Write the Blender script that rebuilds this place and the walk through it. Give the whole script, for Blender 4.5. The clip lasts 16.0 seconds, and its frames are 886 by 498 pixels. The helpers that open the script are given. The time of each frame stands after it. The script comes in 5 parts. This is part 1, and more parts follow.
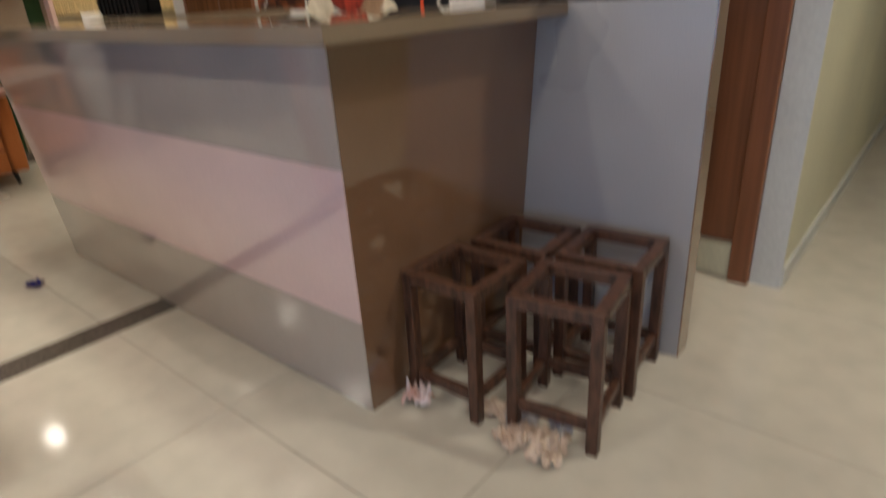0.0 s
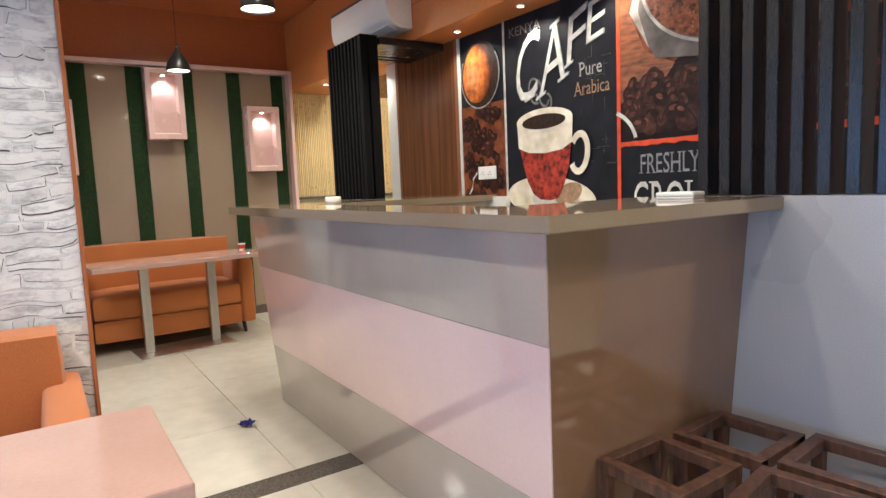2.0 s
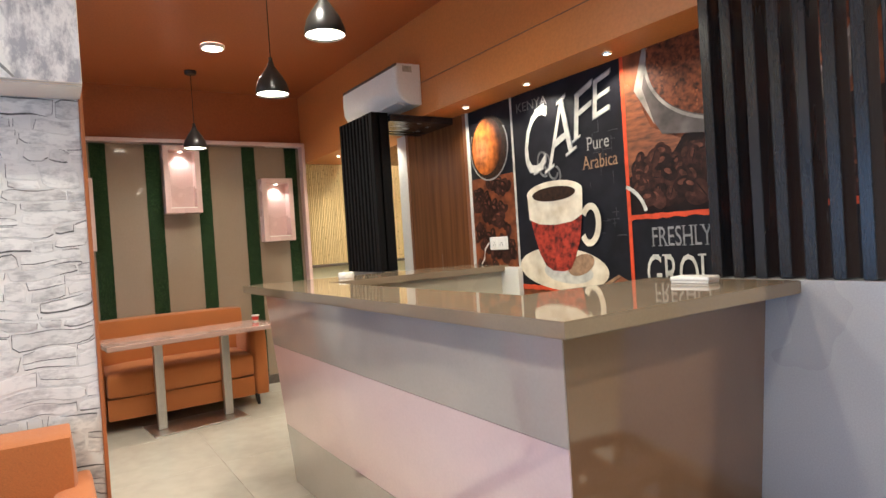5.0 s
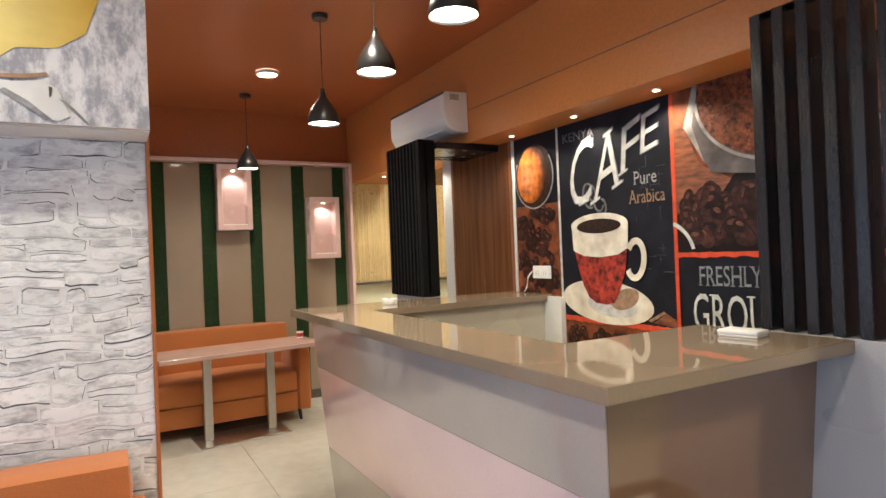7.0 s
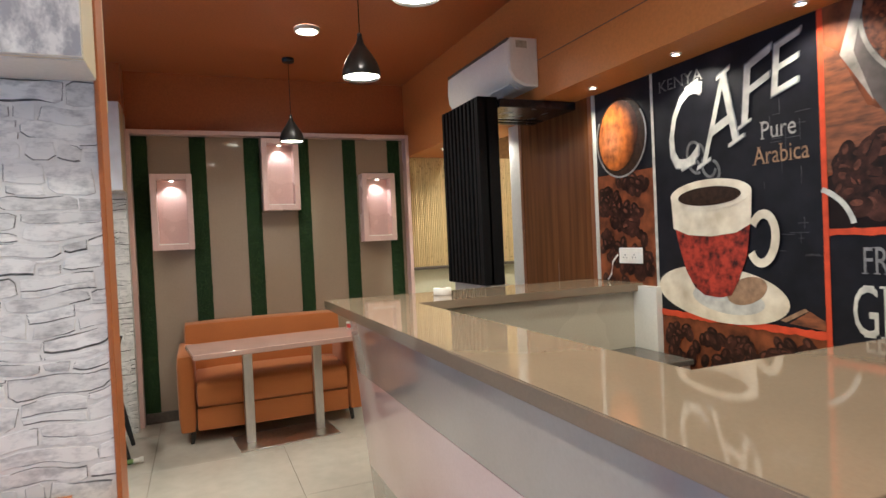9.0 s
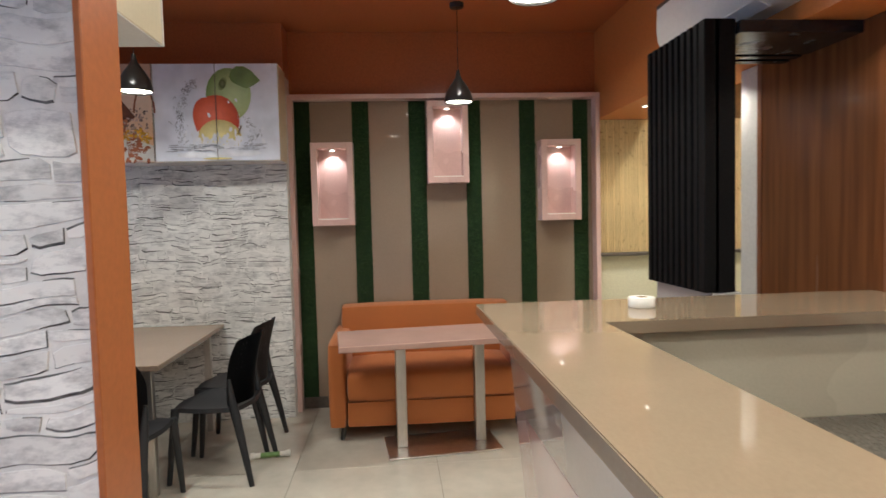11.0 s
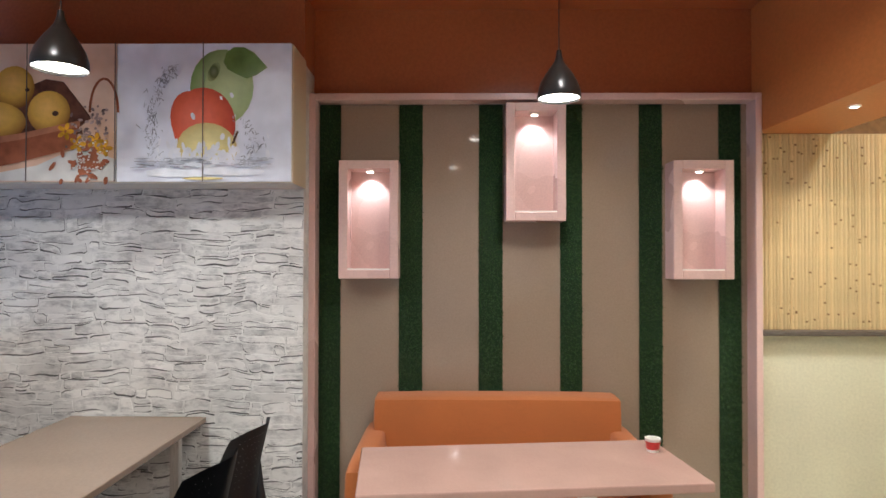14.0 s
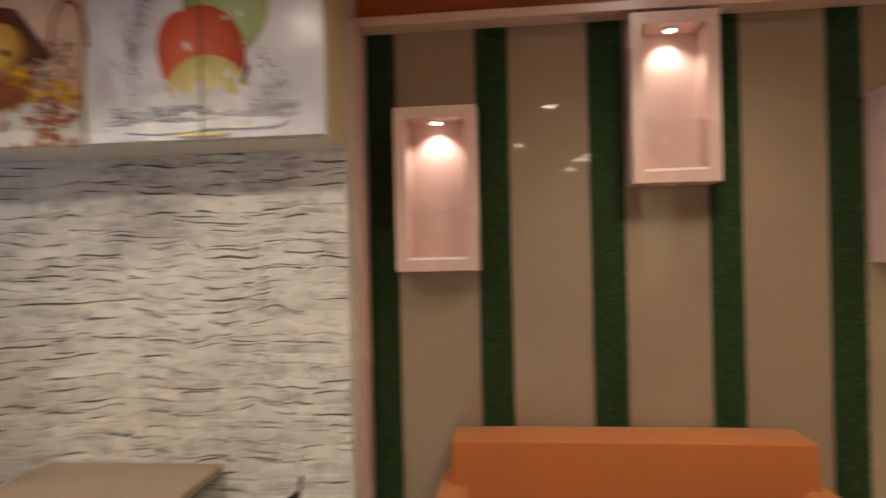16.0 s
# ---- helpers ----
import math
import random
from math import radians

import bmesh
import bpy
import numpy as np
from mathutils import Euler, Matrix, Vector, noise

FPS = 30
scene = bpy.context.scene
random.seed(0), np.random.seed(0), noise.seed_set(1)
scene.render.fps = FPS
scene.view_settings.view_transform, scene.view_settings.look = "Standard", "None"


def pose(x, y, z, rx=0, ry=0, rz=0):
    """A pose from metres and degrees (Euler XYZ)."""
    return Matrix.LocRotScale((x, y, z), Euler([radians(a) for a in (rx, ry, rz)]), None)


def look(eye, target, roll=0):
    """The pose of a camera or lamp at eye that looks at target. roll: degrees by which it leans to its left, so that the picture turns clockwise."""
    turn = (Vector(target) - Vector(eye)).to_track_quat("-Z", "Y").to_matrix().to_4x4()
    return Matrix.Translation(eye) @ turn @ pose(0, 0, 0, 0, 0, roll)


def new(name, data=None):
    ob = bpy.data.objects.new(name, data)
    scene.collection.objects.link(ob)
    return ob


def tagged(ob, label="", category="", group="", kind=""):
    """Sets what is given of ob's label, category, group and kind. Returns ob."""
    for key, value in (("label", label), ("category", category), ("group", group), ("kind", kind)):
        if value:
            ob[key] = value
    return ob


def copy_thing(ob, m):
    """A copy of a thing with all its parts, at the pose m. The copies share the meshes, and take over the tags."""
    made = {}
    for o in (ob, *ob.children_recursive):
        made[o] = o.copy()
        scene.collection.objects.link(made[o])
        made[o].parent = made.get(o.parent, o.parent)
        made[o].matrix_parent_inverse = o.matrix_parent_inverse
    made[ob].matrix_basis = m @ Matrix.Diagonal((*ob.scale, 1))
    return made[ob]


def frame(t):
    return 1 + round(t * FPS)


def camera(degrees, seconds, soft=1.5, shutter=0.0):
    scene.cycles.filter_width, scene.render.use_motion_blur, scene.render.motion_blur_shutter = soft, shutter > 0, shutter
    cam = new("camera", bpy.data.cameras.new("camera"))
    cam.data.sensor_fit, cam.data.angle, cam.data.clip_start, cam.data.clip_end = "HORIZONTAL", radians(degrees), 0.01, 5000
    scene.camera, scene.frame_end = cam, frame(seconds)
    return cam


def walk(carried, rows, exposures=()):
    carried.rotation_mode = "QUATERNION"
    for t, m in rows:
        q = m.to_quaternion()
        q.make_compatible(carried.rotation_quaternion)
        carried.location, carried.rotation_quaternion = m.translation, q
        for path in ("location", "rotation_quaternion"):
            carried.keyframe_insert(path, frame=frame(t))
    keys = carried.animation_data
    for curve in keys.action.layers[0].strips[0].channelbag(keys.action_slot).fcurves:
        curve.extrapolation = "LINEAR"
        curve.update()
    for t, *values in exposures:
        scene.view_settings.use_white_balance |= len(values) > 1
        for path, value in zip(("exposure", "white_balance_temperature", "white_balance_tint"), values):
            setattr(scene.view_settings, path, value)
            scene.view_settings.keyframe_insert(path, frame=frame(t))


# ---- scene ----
cam = camera(72.7, 16.0, 1.5, 0.4)
PATH = [
    (0, (-0.139, 0.097, 1.23), (-1.335, 1.492, 0.441), -3.2),
    (0.3, (-0.121, 0.049, 1.252), (-1.422, 1.497, 0.793), -3.2),
    (0.5, (-0.133, 0.039, 1.244), (-1.498, 1.432, 0.801), -3.1),
    (0.7, (-0.142, 0.02, 1.252), (-1.578, 1.357, 0.868), -3.1),
    (1, (-0.153, -0.014, 1.26), (-1.69, 1.226, 0.941), -2.8),
    (1.5, (-0.17, -0.013, 1.26), (-1.811, 1.104, 1.013), -2.5),
    (2, (-0.166, -0.008, 1.258), (-1.819, 1.098, 1.046), -2.4),
    (2.5, (-0.169, -0.012, 1.263), (-1.822, 1.095, 1.058), -2.7),
    (3, (-0.169, -0.007, 1.263), (-1.821, 1.101, 1.059), -2.5),
    (3.5, (-0.184, 0.007, 1.272), (-1.841, 1.113, 1.091), -2.5),
    (4, (-0.169, -0.005, 1.291), (-1.833, 1.1, 1.187), -2.3),
    (4.5, (-0.174, 0.0, 1.331), (-1.841, 1.104, 1.281), -3.4),
    (7, (-0.145, -0.026, 1.501), (-1.894, 0.945, 1.507), -2.3),
    (7.5, (-0.213, 0.004, 1.486), (-2.028, 0.842, 1.437), -2.7),
    (8, (-0.391, 0.075, 1.476), (-2.213, 0.898, 1.402), -2.2),
    (10.3, (-1.207, 0.59, 1.491), (-3.161, 1.012, 1.418), -2.1),
    (10.5, (-1.298, 0.577, 1.518), (-3.266, 0.916, 1.412), -1.8),
    (11, (-1.546, 0.631, 1.519), (-3.537, 0.792, 1.413), -1.4),
    (11.5, (-1.781, 0.679, 1.535), (-3.779, 0.722, 1.447), -1.8),
    (12, (-2.041, 0.664, 1.557), (-4.037, 0.757, 1.48), -1.0),
    (12.5, (-2.274, 0.644, 1.555), (-4.271, 0.744, 1.517), -1.9),
    (13, (-2.529, 0.653, 1.578), (-4.529, 0.631, 1.594), -1.8),
    (13.5, (-2.781, 0.693, 1.578), (-4.779, 0.613, 1.611), -0.5),
    (14, (-3.032, 0.615, 1.589), (-5.032, 0.589, 1.617), 0.1),
    (14.5, (-3.227, 0.491, 1.616), (-5.193, 0.126, 1.644), -2.5),
    (15, (-3.432, 0.41, 1.607), (-5.298, -0.311, 1.595), -3.1),
    (15.5, (-3.701, 0.412, 1.59), (-5.55, -0.351, 1.577), -1.6),
    (16, (-3.97, 0.43, 1.555), (-5.96, 0.224, 1.559), -1.3),
]
# stops, kelvin and tint of the hand-held camera's own exposure
EXPOSURES = [
    (0.0, -0.9, 6450, 6), (0.5, -0.46, 6200, 5), (1.0, -0.06, 6000, 5), (2.0, -0.02, 5950, 5), (4.5, 0.0, 6150, 5), (7.0, -0.12, 6300, 5), (8.0, -0.33, 6050, 5),
    (10.5, -0.38, 5900, 5), (11.5, -0.3, 5800, 6), (12.5, -0.03, 5750, 8), (13.5, -0.03, 5700, 8), (14.0, -0.04, 5650, 7), (14.5, -0.08, 5550, 6), (15.0, -0.24, 5600, 6),
    (15.5, -0.34, 6150, 8), (16.0, -0.48, 7400, 10),
]
walk(cam, [(t, look(eye, target, roll)) for t, eye, target, roll in PATH], EXPOSURES)

# ---- world and daylight ----
world = bpy.data.worlds.new("sky")
scene.world = world
world.use_nodes = True
wn = world.node_tree
sky = wn.nodes.new("ShaderNodeTexSky")
sky.sky_type = "NISHITA"
sky.sun_disc = False
sky.sun_elevation, sky.sun_rotation = radians(14), radians(250)
wn.nodes["Background"].inputs["Strength"].default_value = 0.08
wn.links.new(sky.outputs["Color"], wn.nodes["Background"].inputs["Color"])

WARM = (1.0, 0.88, 0.72)


def lamp(name, kind, where, power, colour=WARM, size=0.1, aim=None, spread=None, sizey=None):
    data = bpy.data.lights.new(name, kind)
    data.energy, data.color = power, colour
    if kind == "AREA":
        data.size = size
        data.shape = "RECTANGLE" if sizey else "DISK"
        if sizey:
            data.size_y = sizey
        if spread:
            data.spread = radians(spread)
    elif kind == "SPOT":
        data.spot_size, data.spot_blend, data.shadow_soft_size = radians(spread), 1.0 if spread > 150 else 0.6, size
    else:
        data.shadow_soft_size = size
    ob = new(name, data)
    ob.matrix_world = look(where, aim or (where[0], where[1] + 0.0001, where[2] - 1))
    return ob


# daylight through the shop front
lamp("daylight_front", "AREA", (-1.63, -4.12, 1.25), 205, (0.30, 0.53, 1.0), 8.56, (-1.63, 2.0, 1.25), None, 1.9)
# recessed ceiling lamps; several are unseen and added to light the room
DOWN = [(-5.05, 1.14), (-4.3, -0.75), (-5.4, -3.1), (-1.6, -0.9), (-0.47, 0.67), (0.9, -0.9), (0.35, 2.5), (-5.3, 3.15), (-2.76, 0.905)]
for k, (x, y) in enumerate(DOWN):
    lamp("downlight_lamp", "AREA", (x, y, 2.965), 16 if k == 0 else 20 if k == 4 else 44 if k in (5, 6) else 30 if k == 3 else 20 if k == 8 else 27, (1.0, 0.92, 0.80), 0.13, None, 150)
PEND = [(-5.79, 1.11, 2.315), (-3.76, 1.17, 2.315), (-2.91, 1.17, 2.40), (-2.14, 1.17, 2.405), (-5.29, -0.87, 2.30)]
for k, (x, y, z) in enumerate(PEND):
    lamp("pendant_lamp", "AREA", (x, y, z + 0.003), 4.5 if k == 0 else 7 if k == 4 else 8, (1.0, 0.92, 0.80), 0.13, None, 150)
SPOTS = [(-5.8, 2.46), (-4.9, 2.46), (-3.57, 2.46), (-2.93, 2.46), (-2.3, 2.46), (-1.6, 2.46)]
for x, y in SPOTS:
    lamp("soffit_spot_lamp", "SPOT", (x, y, 2.275), 25, WARM, 0.02, None, 140)
NICHES = [(0.167, 1.795), (1.076, 2.11), (1.98, 1.795)]
for y, z in NICHES:
    lamp("niche_lamp", "SPOT", (-6.368, y, z + 0.255), 4.6, (1.0, 0.95, 0.92), 0.014, (-6.395, y, z - 0.3), 118)


# ---- materials ----
def mat(name, colour, rough=0.5, metal=0.0, scale=30.0, vary=0.12, big=1.5, bigvary=0.08, bump=0.0, coat=0.0, stretch=(1, 1, 1), tint=None,
        pieces=0.0, islands=False, roughvary=0.08, detail=6.0, sheen=0.0, grit=0.5, span=(0.3, 0.65), placed=False):
    """A painted or natural surface with fine grain, broad patches and uneven gloss."""
    m = bpy.data.materials.new(name)
    m.use_nodes = True
    n, l = m.node_tree.nodes, m.node_tree.links
    p = n["Principled BSDF"]
    co = n.new("ShaderNodeTexCoord")
    mp = n.new("ShaderNodeMapping")
    mp.inputs["Scale"].default_value = stretch
    l.new(n.new("ShaderNodeNewGeometry").outputs["Position"] if placed else co.outputs["Object"], mp.inputs["Vector"])
    fine, broad = n.new("ShaderNodeTexNoise"), n.new("ShaderNodeTexNoise")
    for t, s, d in ((fine, scale, detail), (broad, big, 3.0)):
        t.inputs["Scale"].default_value, t.inputs["Detail"].default_value = s, d
        l.new(mp.outputs["Vector"], t.inputs["Vector"])
    fine.inputs["Roughness"].default_value = grit
    mix = n.new("ShaderNodeMix")
    mix.data_type = "RGBA"
    other = tint or tuple(c * (1 - 2 * vary) for c in colour)
    up = tuple(min(1, c * (1 + vary)) for c in colour)
    mix.inputs["A"].default_value, mix.inputs["B"].default_value = (*other, 1), (*up, 1)
    ramp = n.new("ShaderNodeMapRange")
    ramp.inputs["From Min"].default_value, ramp.inputs["From Max"].default_value = span
    l.new(fine.outputs["Fac"], ramp.inputs["Value"])
    l.new(ramp.outputs["Result"], mix.inputs["Factor"])
    hsv = n.new("ShaderNodeHueSaturation")
    l.new(mix.outputs["Result"], hsv.inputs["Color"])
    val = n.new("ShaderNodeMapRange")
    val.inputs["From Min"].default_value, val.inputs["From Max"].default_value = 0.3, 0.7
    val.inputs["To Min"].default_value, val.inputs["To Max"].default_value = 1 - bigvary, 1 + bigvary
    l.new(broad.outputs["Fac"], val.inputs["Value"])
    last = val.outputs["Result"]
    if pieces:
        src = n.new("ShaderNodeNewGeometry").outputs["Random Per Island"] if islands else n.new("ShaderNodeObjectInfo").outputs["Random"]
        pv = n.new("ShaderNodeMapRange")
        pv.inputs["To Min"].default_value, pv.inputs["To Max"].default_value = 1 - pieces, 1 + pieces
        l.new(src, pv.inputs["Value"])
        mul = n.new("ShaderNodeMath")
        mul.operation = "MULTIPLY"
        l.new(last, mul.inputs[0])
        l.new(pv.outputs["Result"], mul.inputs[1])
        last = mul.outputs[0]
    l.new(last, hsv.inputs["Value"])
    l.new(hsv.outputs["Color"], p.inputs["Base Color"])
    rr = n.new("ShaderNodeMapRange")
    rr.inputs["To Min"].default_value, rr.inputs["To Max"].default_value = max(0.02, rough - roughvary), min(1, rough + roughvary)
    l.new(broad.outputs["Fac"], rr.inputs["Value"])
    l.new(rr.outputs["Result"], p.inputs["Roughness"])
    p.inputs["Metallic"].default_value = metal
    p.inputs["Coat Weight"].default_value = coat
    p.inputs["Coat Roughness"].default_value = 0.06
    p.inputs["Sheen Weight"].default_value = sheen
    if bump:
        b = n.new("ShaderNodeBump")
        b.inputs["Strength"].default_value, b.inputs["Distance"].default_value = bump, 0.004
        l.new(fine.outputs["Fac"], b.inputs["Height"])
        l.new(b.outputs["Normal"], p.inputs["Normal"])
    return m


def glow(name, colour, strength):
    m = bpy.data.materials.new(name)
    m.use_nodes = True
    p = m.node_tree.nodes["Principled BSDF"]
    p.inputs["Base Color"].default_value = (0.9, 0.9, 0.88, 1)
    p.inputs["Emission Color"].default_value = (*colour, 1)
    p.inputs["Emission Strength"].default_value = strength
    return m


RUST = mat("rust_orange_paint", (0.42, 0.124, 0.041), 0.36, scale=60, vary=0.05, big=0.8, bigvary=0.06, bump=0.04)
# the ceiling's rust paint, brightened in its colour for lamp light on the soffit
SOFFIT = mat("rust_paint_lit", (0.60, 0.215, 0.056), 0.42, scale=60, vary=0.04, big=0.8, bigvary=0.05, bump=0.04)
RUST_EDGE = mat("rust_orange_laminate", (0.38, 0.12, 0.035), 0.35, scale=60, vary=0.05)
CREAM = mat("cream_wall_paint", (0.66, 0.63, 0.46), 0.5, scale=70, vary=0.04, bump=0.05)
WHITEWALL = mat("white_wall_paint", (0.66, 0.66, 0.62), 0.5, scale=70, vary=0.04, bump=0.05)
TILE = mat("cream_vitrified_tile", (0.54, 0.50, 0.42), 0.10, scale=9, vary=0.035, big=0.7, bigvary=0.05, pieces=0.03, roughvary=0.04, placed=True)
GROUT = mat("grey_grout", (0.24, 0.21, 0.17), 0.8)
GRANITE = mat("dark_brown_granite", (0.10, 0.085, 0.07), 0.16, scale=130, vary=0.3)
TOP = mat("beige_quartz_top", (0.252, 0.188, 0.125), 0.04, scale=160, vary=0.025, big=3, bigvary=0.05, roughvary=0.02)
TAUPE = mat("taupe_gloss_laminate", (0.41, 0.355, 0.31), 0.06, coat=1.0, scale=90, vary=0.015, big=2.5, bigvary=0.06, roughvary=0.02)
# taupe copy with weaker daylight put into its colour: darker and browner
TAUPE_SIDE = mat("taupe_laminate_dimmed", (0.21, 0.116, 0.064), 0.06, coat=1.0, scale=90, vary=0.015, big=2.5, bigvary=0.06, roughvary=0.02)
PINKLAM = mat("pink_gloss_laminate", (0.70, 0.51, 0.49), 0.06, coat=1.0, scale=90, vary=0.015, big=2.5, bigvary=0.05, roughvary=0.02)
LILAC = mat("pale_grey_laminate", (0.40, 0.378, 0.37), 0.3, scale=200, vary=0.04)
SLAT = mat("black_slat_laminate", (0.005, 0.005, 0.0055), 0.5, scale=80, vary=0.15)
SLAT.node_tree.nodes["Principled BSDF"].inputs["Specular IOR Level"].default_value = 0.12
SLATGLOSS = mat("black_satin_slat_laminate", (0.014, 0.014, 0.016), 0.26, scale=60, vary=0.12, stretch=(6, 6, 0.6), roughvary=0.06)
NAVY = mat("black_gloss_slat_laminate", (0.010, 0.016, 0.028), 0.12, scale=80, vary=0.12, roughvary=0.04)
NAVY.node_tree.nodes["Principled BSDF"].inputs["Specular IOR Level"].default_value = 0.3
PANEL = mat("taupe_gloss_panel", (0.30, 0.224, 0.16), 0.03, coat=0.5, scale=120, vary=0.03, big=2, bigvary=0.05, roughvary=0.02)
PINK = mat("pink_laminate", (0.68, 0.47, 0.42), 0.28, scale=100, vary=0.03)
GRASS = mat("artificial_grass", (0.022, 0.062, 0.006), 0.7, scale=150, vary=0.35, pieces=0.45, islands=True)
GRASSBACK = mat("grass_mat_backing", (0.010, 0.035, 0.008), 0.9, scale=200, vary=0.3)
ORANGE = mat("orange_sofa_fabric", (0.43, 0.13, 0.026), 0.75, scale=420, vary=0.12, big=2.5, bigvary=0.07, bump=0.18, sheen=0.15)
PINKTABLE = mat("pink_table_laminate", (0.48, 0.305, 0.252), 0.08, scale=110, vary=0.02, big=4, bigvary=0.06, roughvary=0.04)
GREYTABLE = mat("grey_wood_table_laminate", (0.29, 0.213, 0.157), 0.24, scale=90, vary=0.03, bigvary=0.04)
STEEL = mat("brushed_steel", (0.60, 0.57, 0.53), 0.36, metal=1.0, scale=60, vary=0.08, stretch=(8, 8, 0.4))
CHROME = mat("polished_steel", (0.80, 0.77, 0.72), 0.34, metal=1.0, scale=40, vary=0.05)
PLASTIC = mat("black_chair_plastic", (0.020, 0.021, 0.024), 0.45, scale=120, vary=0.15)
DARKMETAL = mat("black_painted_metal", (0.02, 0.018, 0.016), 0.3, scale=60, vary=0.1)
WALNUT = mat("walnut_laminate", (0.17, 0.062, 0.021), 0.24, coat=0.1, scale=3.2, vary=0.18, stretch=(9, 9, 0.4), big=2, bigvary=0.15)
DOORWOOD = mat("dark_brown_door", (0.23, 0.085, 0.035), 0.4, scale=3, vary=0.12, stretch=(9, 9, 0.4))
STOOLWOOD = mat("dark_stool_wood", (0.085, 0.037, 0.021), 0.4, scale=12, vary=0.3, stretch=(5, 5, 1.2), bump=0.1)
WHITE = mat("white_laminate", (0.72, 0.70, 0.64), 0.25, scale=100, vary=0.02)
CREAMLAM = mat("cream_laminate", (0.66, 0.58, 0.40), 0.3, scale=100, vary=0.02)
WHITEPL = mat("white_plastic", (0.84, 0.81, 0.74), 0.3, scale=60, vary=0.02)
INNERLAM = mat("beige_carcass_laminate", (0.50, 0.46, 0.36), 0.25, scale=100, vary=0.02)
GREYSLAB = mat("dark_grey_worktop", (0.11, 0.10, 0.085), 0.25, scale=120, vary=0.2)
LIME = dict(scale=11, vary=0.04, big=5, bigvary=0.09, bump=0.02, pieces=0.10, stretch=(1, 0.8, 1.9), tint=(0.36, 0.356, 0.35), detail=10, grit=0.74, span=(0.34, 0.53), placed=True)
STONE = mat("whitewashed_stone", (0.72, 0.71, 0.68), 0.8, **LIME)
STONE_JOINED = mat("whitewashed_stone_joined", (0.72, 0.71, 0.68), 0.8, islands=True, **LIME)
CRACK = mat("white_stone_mortar", (0.73, 0.72, 0.69), 0.85, scale=14, vary=0.10, big=4, bigvary=0.08, grit=0.7)
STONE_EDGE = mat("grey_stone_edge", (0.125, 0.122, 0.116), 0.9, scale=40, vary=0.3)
BAMBOO = mat("split_bamboo", (0.70, 0.535, 0.275), 0.45, scale=10, vary=0.07, stretch=(6, 6, 0.8), pieces=0.10)
CANEGAP = mat("bamboo_backing", (0.20, 0.105, 0.035), 0.8)
NODE = mat("bamboo_node", (0.26, 0.13, 0.04), 0.5)
DARKTRIM = mat("dark_grey_trim", (0.10, 0.08, 0.065), 0.4)
BULB = glow("lit_diffuser", (1.0, 0.88, 0.70), 22.0)
LED = glow("lit_led", (1.0, 0.90, 0.76), 14.0)
GLASS = bpy.data.materials.new("clear_glass")
GLASS.use_nodes = True
GLASS.node_tree.nodes["Principled BSDF"].inputs["Transmission Weight"].default_value = 1.0
GLASS.node_tree.nodes["Principled BSDF"].inputs["Roughness"].default_value = 0.02
GLASS.node_tree.nodes["Principled BSDF"].inputs["IOR"].default_value = 1.45


def ink(name, colour, vary=0.1, scale=25.0, rough=0.5, pieces=0.0, tint=None):
    m = mat(name, colour, rough, scale=scale, vary=vary, bigvary=0.12, big=5, pieces=pieces, islands=True, tint=tint)
    m.node_tree.nodes["Principled BSDF"].inputs["Specular IOR Level"].default_value = 0.22
    return m


# ---- mesh helpers ----
def mesh_of(name, bm, material, smooth=None):
    me = bpy.data.meshes.new(name)
    bm.normal_update()
    bm.to_mesh(me)
    bm.free()
    me.materials.append(material)
    if smooth:
        for f in me.polygons:
            f.use_smooth = True
        me.set_sharp_from_angle(angle=radians(smooth))
    return me


def part(name, bm, material, parent, label="", smooth=None, at=None):
    """One mesh object under a thing or a part."""
    ob = new(name, mesh_of(name, bm, material, smooth))
    ob.parent = parent
    if at is not None:
        ob.matrix_basis = at
    return tagged(ob, label)


def thing(name, label, category, x=0.0, y=0.0, z=0.0, turn=0.0, group="", kind=""):
    """An empty at the base of a thing; its parts are children."""
    ob = new(name)
    ob.empty_display_size = 0.1
    ob.matrix_basis = pose(x, y, z, 0, 0, turn)
    return tagged(ob, label, category, group, kind)


def solid(name, bm, material, label, category, kind="", smooth=None, at=None, group=""):
    ob = new(name, mesh_of(name, bm, material, smooth))
    if at is not None:
        ob.matrix_basis = at
    return tagged(ob, label, category, group, kind)


def box(x0, x1, y0, y1, z0, z1, b=0.0, seg=1):
    bm = bmesh.new()
    bmesh.ops.create_cube(bm, size=1.0)
    for v in bm.verts:
        v.co = Vector(((x0 + x1) / 2 + v.co.x * (x1 - x0), (y0 + y1) / 2 + v.co.y * (y1 - y0), (z0 + z1) / 2 + v.co.z * (z1 - z0)))
    if b:
        bmesh.ops.bevel(bm, geom=bm.edges[:], offset=b, segments=seg, profile=0.5, affect="EDGES")
    return bm


def moved(bm, m):
    bmesh.ops.transform(bm, matrix=m, verts=bm.verts[:])
    return bm


